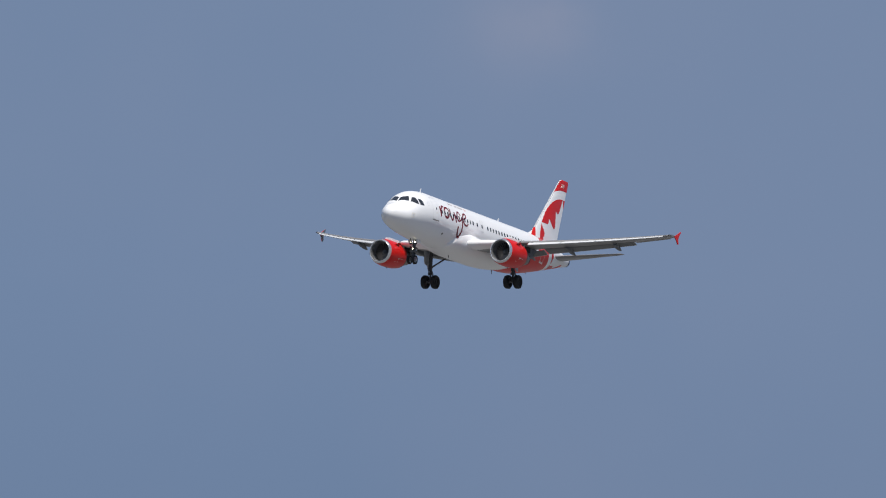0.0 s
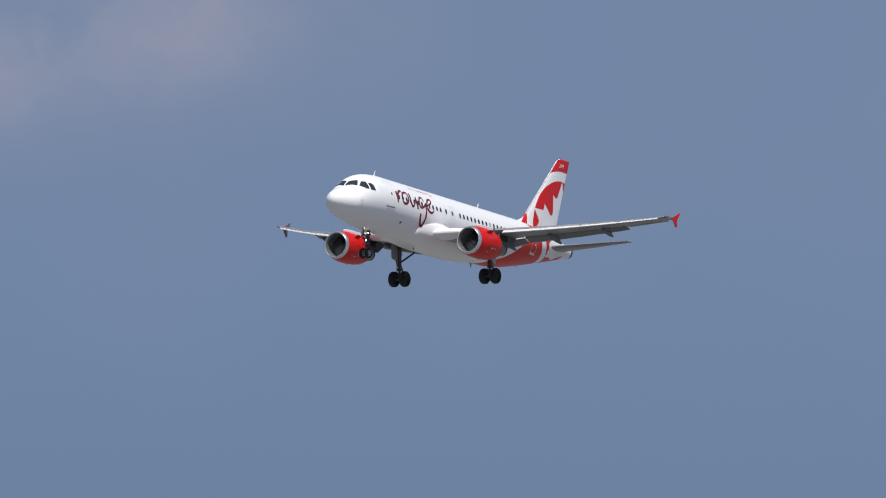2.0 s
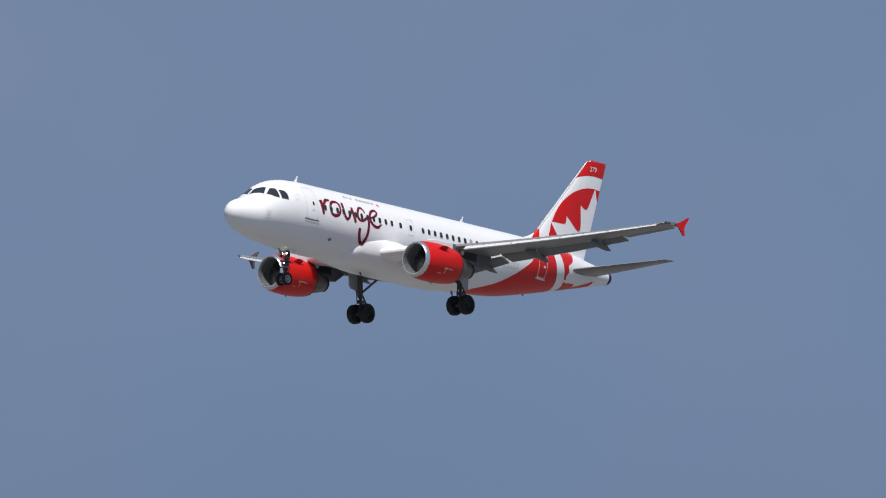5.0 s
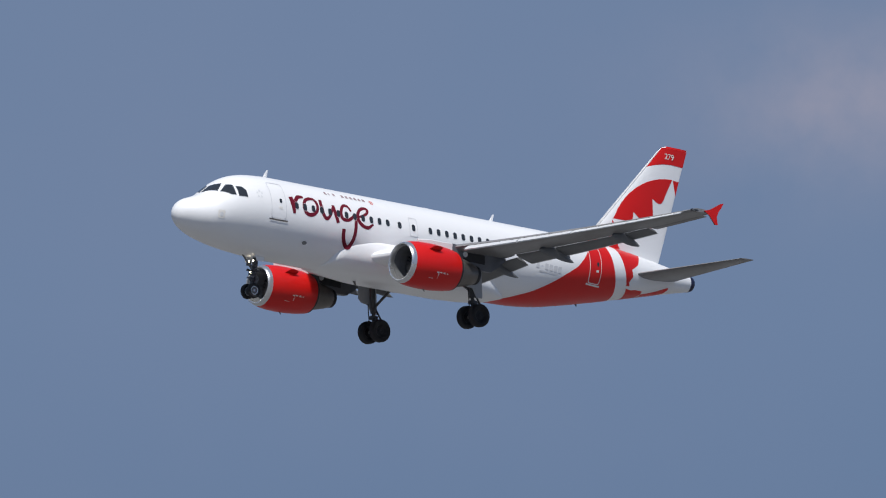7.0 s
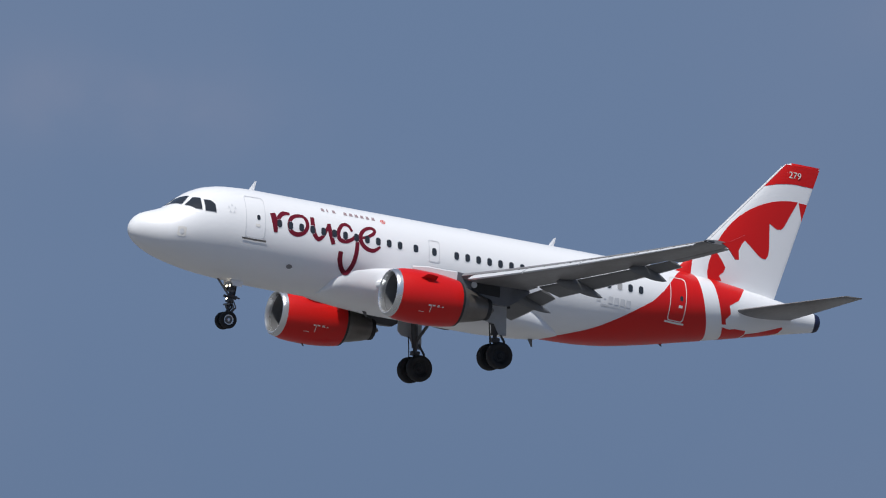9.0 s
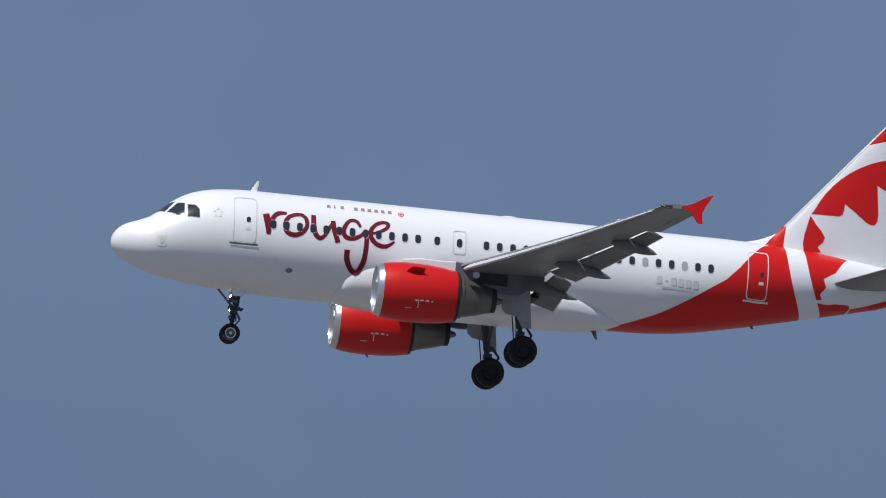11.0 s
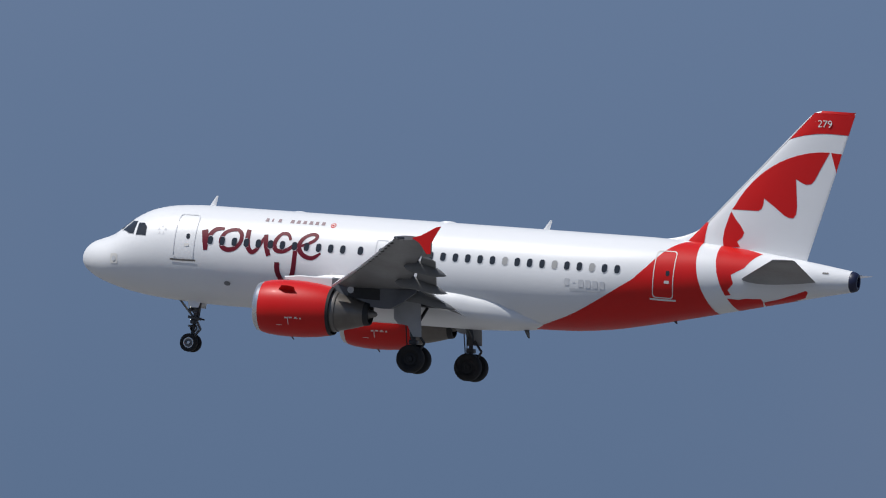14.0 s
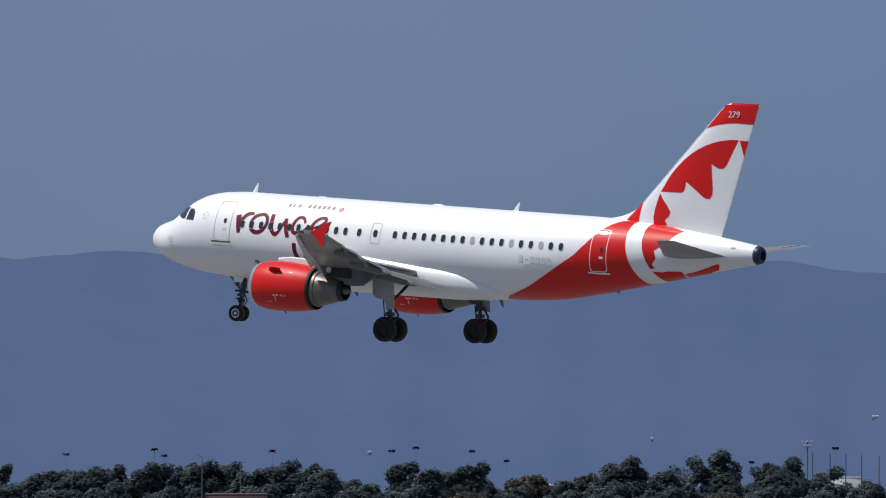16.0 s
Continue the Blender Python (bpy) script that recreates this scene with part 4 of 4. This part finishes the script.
# ridge line: azimuth in degrees, elevation in degrees as seen from the mound
RIDGE = ((-180, .3), (-60, .5), (-40, .75), (-36, 1.0), (-35.19, 1.08), (-35.06, 1.058), (-34.61, 1.11), (-34.35, 1.095), (-33.4, 1.09), (-31.92, 1.076), (-31.21, 1.075), (-30.66, 1.05), (-30.3, 1.0),
         (-29, .92), (-28.05, .83), (-27.8, .75), (-27.14, .605), (-26.85, .625), (-26.56, .70), (-26.17, .763), (-25.58, .857), (-24.2, .87), (-23.47, .835), (-22.75, .84), (-22.46, .88), (-22.14, .908), (-21.82, .885), (-21.49, .834), (-20, .6), (-17, .4), (0, .3), (60, .5), (180, .3))


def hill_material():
    """Far slopes; their blue emission stands in for the haze before them."""
    m = material("haze_glow_hill_slope", (0.016, 0.02, 0.026), 1.0, grain=0.7, scale=.002, fine=.008, dirt=(0.03, 0.032, 0.036))
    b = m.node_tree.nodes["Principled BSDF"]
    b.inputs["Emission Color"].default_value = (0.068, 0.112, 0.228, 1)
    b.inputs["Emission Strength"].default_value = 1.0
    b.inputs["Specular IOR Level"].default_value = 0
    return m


def build_hills():
    s = Shape()
    az = sorted(set([-180 + 3 * k for k in range(120)] + [-42 + .06 * k for k in range(430)]))
    rows = [[], [], [], []]
    for a in az:
        e = float(np.interp(a, [p for p, _ in RIDGE], [q for _, q in RIDGE]))
        e += 0.014 * noise.noise((a * 4.0, 7.7, 0)) + .006 * noise.noise((a * 14, 1.7, 0))
        for row, d, k in zip(rows, (3300, 3800, 4200, 4600), (0, .45, .72, 1)):
            h = (EYE_Z + d * math.tan(radians(e))) * k + (14 * noise.noise((a * 2.2, d * .01, 5)) if 0 < k < 1 else 0)
            row.append((d * math.sin(radians(a)), d * math.cos(radians(a)), max(h, -2) if k else -2))
    s.loft(rows, caps=False)
    return tagged(part("hills", s, hill_material(), sharp=180), "mountain range far behind the airport, blue haze added as glow", "hills", kind="structure")


build_hills()


# ---- trees and buildings beyond the airfield ----
# foliage colour is lifted and blued to stand in for distance haze
LEAF = material("haze_lifted_dark_foliage", (0.13, 0.16, 0.172), 0.95, grain=0.6, scale=.12, fine=.8, dirt=(0.11, 0.138, 0.15))
LEAF_DRY = material("olive_dry_foliage", (0.14, 0.132, 0.11), 0.95, grain=0.6, scale=.25, fine=1.5, dirt=(0.13, 0.108, 0.10))
BARK = material("grey_brown_bark", (0.12, 0.1, 0.08), 0.9, grain=0.6, scale=2, fine=12)
STUCCO = material("white_stucco", (0.75, 0.75, 0.73), 0.8, grain=0.3, scale=.6, fine=5, dirt=(0.5, 0.48, 0.45))
def let_light_through(m):
    """Thin leaves pass part of the light on."""
    n, l = m.node_tree.nodes, m.node_tree.links
    b, out = n["Principled BSDF"], n["Material Output"]
    through_leaf, mix = n.new("ShaderNodeBsdfTranslucent"), n.new("ShaderNodeMixShader")
    l.new(b.inputs["Base Color"].links[0].from_socket, through_leaf.inputs["Color"])
    mix.inputs[0].default_value = 0.75
    l.new(b.outputs[0], mix.inputs[1])
    l.new(through_leaf.outputs[0], mix.inputs[2])
    l.new(mix.outputs[0], out.inputs["Surface"])


for leaf in (LEAF, LEAF_DRY):
    let_light_through(leaf)
    leaf.node_tree.nodes["Principled BSDF"].inputs["Specular IOR Level"].default_value = 0.1
# palm bark and fronds carry the blue of the air haze in their colour
PALM_BARK = material("haze_blue_palm_bark", (0.10, 0.14, 0.22), 0.9, grain=0.3, scale=2, fine=12)
PALM_LEAF = material("haze_blue_palm_frond", (0.07, 0.09, 0.13), 0.95, grain=0.5, scale=.5, fine=4)
BRICK = material("brown_red_cladding", (0.13, 0.085, 0.08), 0.8, grain=0.5, scale=.5, fine=5)
ROOFING = material("pale_sheet_roofing", (0.6, 0.62, 0.64), 0.5, grain=0.3, scale=.5, fine=6)
POLE = material("dull_grey_pole", (0.16, 0.17, 0.18), 0.6, grain=0.4, scale=1, fine=10)


def place(azimuth, distance):
    a = radians(azimuth)
    return Vector((distance * math.sin(a), distance * math.cos(a), 0))


def leaves(s, rng, centre, radius, count, size, heart=None):
    """Small tilted leaf sprays filling a lumpy ball, denser towards its outside."""
    for _ in range(count):
        d = Vector((rng.gauss(0, 1), rng.gauss(0, 1), rng.gauss(0, 1))).normalized()
        k = rng.uniform(.72, 1.0) * (rng.uniform(1.05, 1.35) if rng.random() < .2 else 1)
        c = centre + Vector((d.x * radius.x, d.y * radius.y, d.z * radius.z)) * k
        n = (d if heart is None else .35 * d + (c - heart).normalized()) + .28 * Vector((rng.gauss(0, 1), rng.gauss(0, 1), rng.gauss(0, 1)))
        n.normalize()
        u = n.orthogonal().normalized()
        w = n.cross(u)
        a = rng.uniform(0, 6.28)
        u, v = (math.cos(a) * u + math.sin(a) * w) * size * rng.uniform(.6, 1.3), (math.cos(a) * w - math.sin(a) * u) * size * rng.uniform(.4, .9)
        k = len(s.v)
        s.v += [tuple(c - u), tuple(c - v * .7), tuple(c + u), tuple(c + v)]
        s.f.append((k, k + 1, k + 2, k + 3))


def tree(at, height, width, seed, airy=False, mat=None):
    """A tapered trunk with limbs and a crown of clumps in an uneven, leaning dome."""
    rng = random.Random(seed)
    root = tagged(new("tree"), "dark green broadleaf tree beyond the airfield" if not airy else "tall airy tree with sparse dark foliage", "tree", "trees beyond the airfield")
    root.location = at
    t = Shape()
    t.tube((0, 0, -.3), (0.1, 0, height * .5), width * .03 + .14, width * .02 + .09, 8)
    crowns = []
    if airy:
        for _ in range(15):
            a, k = rng.uniform(0, 2 * math.pi), rng.uniform(.15, 1)
            crowns.append((Vector((width * .44 * k * math.cos(a), width * .44 * k * math.sin(a), height * rng.uniform(.68, .93))), width * rng.uniform(.1, .17)))
    else:
        zc, hz = height * .60, height * .40
        lean = rng.uniform(-.08, .08) * width
        size = min(1.7, .9 + width * .06)
        n = int(16 + width * 2.4)
        for i in range(n):
            d = Vector((rng.gauss(0, 1), rng.gauss(0, 1), rng.gauss(.55, 1))).normalized()
            k = rng.uniform(.35, 1) ** .5
            r = size * rng.uniform(.45, 1.15)
            wide = max(.3, width / 2 - r * .8) * rng.uniform(.85, 1.08)
            crowns.append((Vector((lean + d.x * wide * k, d.y * wide * k, zc + d.z * k * (hz - r * .9))), r))
        for j in range(4):
            a = 1.57 * j + rng.uniform(-.4, .4)
            crowns.append((Vector((lean + width * .15 * math.cos(a), width * .15 * math.sin(a), height - size * (.75 + .28 * j))), size * rng.uniform(.65, .85)))
        crowns.append((Vector((lean * .5, 0, zc)), width * .26))
    for c, r in crowns[::2]:
        t.tube((0.1, 0, height * .45 * rng.uniform(.6, 1.05)), c, .1, .04, 6)
    part("trunk", t, BARK, root)
    s = Shape()
    for c, r in crowns:
        fine = airy or c.z > height * .58
        leaves(s, rng, c, Vector((r, r, r * .85)), int((110 if airy else 130 if fine else 50) * r * r) + 20, .24 if airy else .36 if fine else .5, Vector((0, 0, height * .3)))
    part("crown", s, mat or LEAF, root, flat=True)
    return root


NEAR, FAR = 1500.0, 2600.0
# azimuth, elevation of the top, crown width in metres
TREES = ((-35.16, -0.115, 3), (-35.06, -0.205, 6), (-34.84, -0.155, 8), (-34.72, -0.134, 9), (-34.56, -0.113, 5), (-34.36, -0.108, 5), (-34.28, -0.115, 5), (-34.11, -0.116, 5), (-33.99, -0.089, 6),
         (-33.86, -0.095, 5), (-33.75, -0.136, 5), (-33.57, -0.092, 6), (-33.41, -0.117, 4.5), (-33.31, -0.143, 5), (-32.85, -0.1, 5), (-32.74, -0.145, 5), (-32.59, -0.131, 4.5), (-32.45, -0.104, 7),
         (-32.16, -0.167, 8), (-31.84, -0.164, 4), (-31.62, -0.07, 7), (-31.55, -0.13, 9), (-31.37, -0.151, 5), (-31.08, -0.028, 9), (-30.73, -0.07, 11), (-30.45, -0.125, 5), (-30.26, -0.205, 7), (-30.36, -.212, 7), (-32.0, -.2, 6), (-33.2, -.2, 7), (-34.94, -.15, 8))
for k, (a, e, w) in enumerate(TREES):
    d = NEAR + (k * 37 % 90) - 45
    tree(place(a, d), EYE_Z + d * math.tan(radians(e + .012)), w * 1.45 + 1.8, 100 + k, mat=LEAF_DRY if k in (18, 19) else None)
tree(place(-31.26, NEAR + 30), EYE_Z + NEAR * math.tan(radians(-.04)), 6.5, 61, airy=True)
tree(place(-31.69, NEAR - 20), EYE_Z + NEAR * math.tan(radians(-.06)), 5.5, 62, airy=True)
# a lower second row, and trees on along the boundary
for k in range(34):
    a = -37.46 + .29 * k
    if a < -27:
        d = NEAR - 70 - (k * 53 % 40)
        tree(place(a, d), EYE_Z + d * math.tan(radians(-.205 - .06 * ((k * 7) % 5) / 4)), 12 + (k * 5) % 5, 300 + k, mat=LEAF_DRY if k % 5 == 2 else None)


def shrubs():
    """Low scrub along the boundary."""
    rng = random.Random(8)
    s = Shape()
    for k in range(260):
        p = place(-38 + .045 * k + rng.uniform(-.02, .02), NEAR - 130 + rng.uniform(-12, 12))
        r = rng.uniform(1.5, 3)
        leaves(s, rng, p + Vector((0, 0, r * .7)), Vector((r, r, r)), 26, .5)
    return tagged(part("shrubs", s, LEAF, flat=True), "low dark scrub along the airfield boundary", "shrubs", kind="stuff")


shrubs()


def palm(at, height, seed):
    """A slender fan palm with a small dark head."""
    rng = random.Random(seed)
    root = tagged(new("palm_tree"), "tall slender fan palm with a small dark head", "palm tree", "distant palms")
    root.location = at
    lean = rng.uniform(-.5, .5)
    part("trunk", Shape().tube((0, 0, -.3), (lean, 0, height), .035, .025, 8), PALM_BARK, root)
    s = Shape()
    for k in range(60):
        a, up = rng.uniform(0, 2 * math.pi), rng.uniform(-.45, .5)
        d = Vector((math.cos(a), math.sin(a), up)).normalized()
        side = d.cross(Vector((0, 0, 1))).normalized() * .34
        c = Vector((lean, 0, height))
        ln = rng.uniform(.6, 1.3)
        n = len(s.v)
        s.v += [tuple(c), tuple(c + d * ln * .6 - side), tuple(c + d * ln - Vector((0, 0, .2))), tuple(c + d * ln * .6 + side)]
        s.f += [(n, n + 1, n + 2, n + 3)]
    part("crown", s, PALM_LEAF, root, flat=True)


for k, (a, e) in enumerate(((-34.80, -.03), (-34.29, .0), (-34.24, -.037), (-33.61, -.01), (-32.93, -.008), (-32.79, .01), (-32.48, -.008), (-32.27, -.064), (-30.87, -.07), (-30.38, .01), (-35.96, -.02), (-29.27, -.02))):
    palm(place(a, FAR), EYE_Z + FAR * math.tan(radians(e - .02)) - .3, 40 + k)


def low_building(azimuth, width, height, depth, wall, label, distance, windows=0, name="building"):
    """A flat-roofed block facing the mound, with parapet and window strip."""
    root = tagged(new(name), label, "building")
    root.matrix_basis = Matrix.Translation(place(azimuth, distance)) @ pose(0, 0, 0, 0, 0, -azimuth)
    part("wall", Shape().box((0, 0, height / 2 - .1), (width, depth, height + .2), bevel=.05), wall, root)
    part("roof", Shape().box((0, 0, height + .12), (width + .1, depth + .1, .24), bevel=.05), ROOFING if wall is STUCCO else BRICK, root)
    for k in range(windows):
        part("window", Shape().box((-width / 2 + (k + .5) * width / windows, -depth / 2 - .02, height * .6), (width / windows * .5, .08, height * .3), bevel=.02), GLASS, root)
    return root


def canopy(azimuth, width, height, distance):
    """A long pale roof on posts."""
    root = tagged(new("shelter"), "long pale shelter roof on thin posts", "shelter")
    root.matrix_basis = Matrix.Translation(place(azimuth, distance)) @ pose(0, 0, 0, 0, 0, -azimuth)
    part("roof", Shape().box((0, 0, height), (width, 5, .5), bevel=.08), STUCCO, root)
    n = max(3, int(width / 3.2))
    for k in range(n):
        x = -width / 2 + .4 + (width - .8) * k / (n - 1)
        part("post", Shape().tube((x, -2, -.2), (x, -2, height - .2), .12), POLE, root)
    return root


D2 = NEAR + 130
canopy(-31.89, 11.5, EYE_Z + D2 * math.tan(radians(-.236)), D2)
canopy(-31.21, 14.5, EYE_Z + D2 * math.tan(radians(-.225)), D2 + 5)
low_building(-30.33, 5.0, EYE_Z + D2 * math.tan(radians(-.19)), 8, STUCCO, "white boxy building behind the trees", D2, 2)
low_building(-32.63, 2.4, EYE_Z + (NEAR + 60) * math.tan(radians(-.225)), 4, STUCCO, "small white building among trees", NEAR + 60, 1)
low_building(-34.43, 1.6, EYE_Z + D2 * math.tan(radians(-.2)), 4, STUCCO, "small white building among trees", D2, 1)
low_building(-33.82, 8.0, EYE_Z + (NEAR - 200) * math.tan(radians(-.292)), 10, BRICK, "brown-red low building before the trees", NEAR - 200, 3)


def lamp_post(azimuth, elevation, distance, arm):
    h = EYE_Z + distance * math.tan(radians(elevation))
    root = tagged(new("street_lamp"), "thin grey street lamp with a curved arm", "street lamp", "lamps along the boundary")
    root.matrix_basis = Matrix.Translation(place(azimuth, distance)) @ pose(0, 0, 0, 0, 0, -azimuth)
    part("pole", Shape().tube((0, 0, -.2), (0, 0, h), .09, .06), POLE, root)
    part("arm", Shape().tube((0, 0, h), (arm, 0, h + .35), .04, .03), POLE, root)
    part("lamp_head", Shape().box((arm * 1.15, 0, h + .32), (.45, .25, .12), bevel=.03), POLE, root)


lamp_post(-34.02, -.075, NEAR - 150, -.5)
lamp_post(-33.80, -.115, NEAR - 150, .5)


def mast(azimuth, elevation, distance):
    """A floodlight mast with two cross bars."""
    h = EYE_Z + distance * math.tan(radians(elevation))
    root = tagged(new("floodlight_mast"), "tall floodlight mast with two pale cross bars", "light mast")
    root.matrix_basis = Matrix.Translation(place(azimuth, distance)) @ pose(0, 0, 0, 0, 0, -azimuth)
    part("pole", Shape().tube((0, 0, -.2), (0, 0, h), .18, .1), POLE, root)
    for z, w in ((h - .2, 1.9), (h - .9, 1.2)):
        part("cross_bar", Shape().box((0, 0, z), (w, .12, .14), bevel=.02), ROOFING, root)
        for k in (-1, 0, 1):
            part("floodlight", Shape().box((k * w * .4, -.15, z + .12), (.3, .25, .22), bevel=.03), ROOFING, root)


mast(-30.55, .025, NEAR + 60)
for k, a in enumerate((-30.52, -30.42, -30.33, -30.24, -30.14)):
    h = EYE_Z + NEAR * math.tan(radians(-.045 - .004 * k))
    post = tagged(part("fence_post", Shape().tube((0, 0, -.2), (0, 0, h), .13, .1), POLE), "tall dark net post", "post", "row of net posts")
    post.location = place(a, NEAR + 40)


# pale houses on the far slope
def slope_height(azimuth, distance):
    """Height of the hill sheet, from its own rows."""
    e = float(np.interp(azimuth, [p for p, _ in RIDGE], [q for _, q in RIDGE]))
    e += 0.014 * noise.noise((azimuth * 4.0, 7.7, 0)) + .006 * noise.noise((azimuth * 14, 1.7, 0))
    rows = [(3300, -2.0)]
    for d, k in ((3800, .45), (4200, .72)):
        rows.append((d, (EYE_Z + d * math.tan(radians(e))) * k + 14 * noise.noise((azimuth * 2.2, d * .01, 5))))
    return float(np.interp(distance, [d for d, _ in rows], [h for _, h in rows]))


for a, e, w in ((-29.80, .145, 1.5), (-29.44, .372, 4.2), (-29.33, .332, 1.6), (-30.04, .283, 1.3), (-30.16, .149, 2.6), (-33.06, -.06, 1.3), (-31.44, .02, .9)):
    lo, hi = 3300.0, 4200.0
    for _ in range(30):
        mid = (lo + hi) / 2
        lo, hi = (mid, hi) if slope_height(a, mid) < EYE_Z + mid * math.tan(radians(e)) else (lo, mid)
    root = tagged(new("distant_house"), "tiny pale house on the hazy slope", "house", "houses on the slope")
    root.matrix_basis = Matrix.Translation(place(a, lo) + Vector((0, 0, slope_height(a, lo) - .6))) @ pose(0, 0, 0, 0, 0, -a)
    part("wall", Shape().box((0, 0, 1.0), (w, 1.6, 1.3), bevel=.05), FAR_WALL, root)
    part("roof", Shape().loft([[(-w / 2, -.8, 1.76), (w / 2, -.8, 1.76), (w / 2, .8, 1.76), (-w / 2, .8, 1.76)], [(-w / 2 + .1, -.1, 2.1), (w / 2 - .1, -.1, 2.1), (w / 2 - .1, .1, 2.1), (-w / 2 + .1, .1, 2.1)]]), FAR_WALL, root)


# ---- motion: a steady final approach towards -x, nose up, sinking ----
BANK = ((0, 0.03), (1.5, -1.26), (3.2, 1.47), (5.5, -3.0), (6.5, -3.4), (7, -3.3), (7.5, -2.75), (8, -0.4), (8.5, 0.1), (9, -2.3), (9.5, -4.5), (9.7, -4.4), (10.4, -3.8), (11.8, -3.1), (12.5, -2.5), (13.25, -1.55), (14, -0.9), (14.5, 0.35), (15, 0.3), (15.5, -0.5), (16, 0.0))   # seconds, degrees of bank
CRAB = ((0, .3), (3.2, .2), (5.5, -.4), (6, -.2), (6.5, .1), (7, .3), (16, .3))   # seconds, degrees off the line of flight


def motions():
    rows = []
    for k in range(33):
        t = k / 2
        u = t / 8 - 1
        x, y, z = 753.52 - 62.9539 * t + 0.0031 * t * t, 391.91 + 0.1595 * t, EYE_Z + 60.331 + -3.3927 * t + 0.0003 * t * t + 5.975 * (t / 16)**4 + -3.049 * (t / 16)**8
        pitch = 4.962 + -0.567 * u + -0.382 * u * u + 0.026 * u**3
        roll = float(np.interp(t, [a for a, _ in BANK], [b for _, b in BANK]))
        crab = float(np.interp(t, [a for a, _ in CRAB], [b for _, b in CRAB]))
        m = pose(x, y, z) @ pose(0, 0, 0, 0, 0, crab) @ pose(0, 0, 0, 0, pitch, 0) @ pose(0, 0, 0, roll, 0, 0) @ pose(-16, 0, 0)
        rows.append((t, m))
    walk(airliner, rows)


motions()
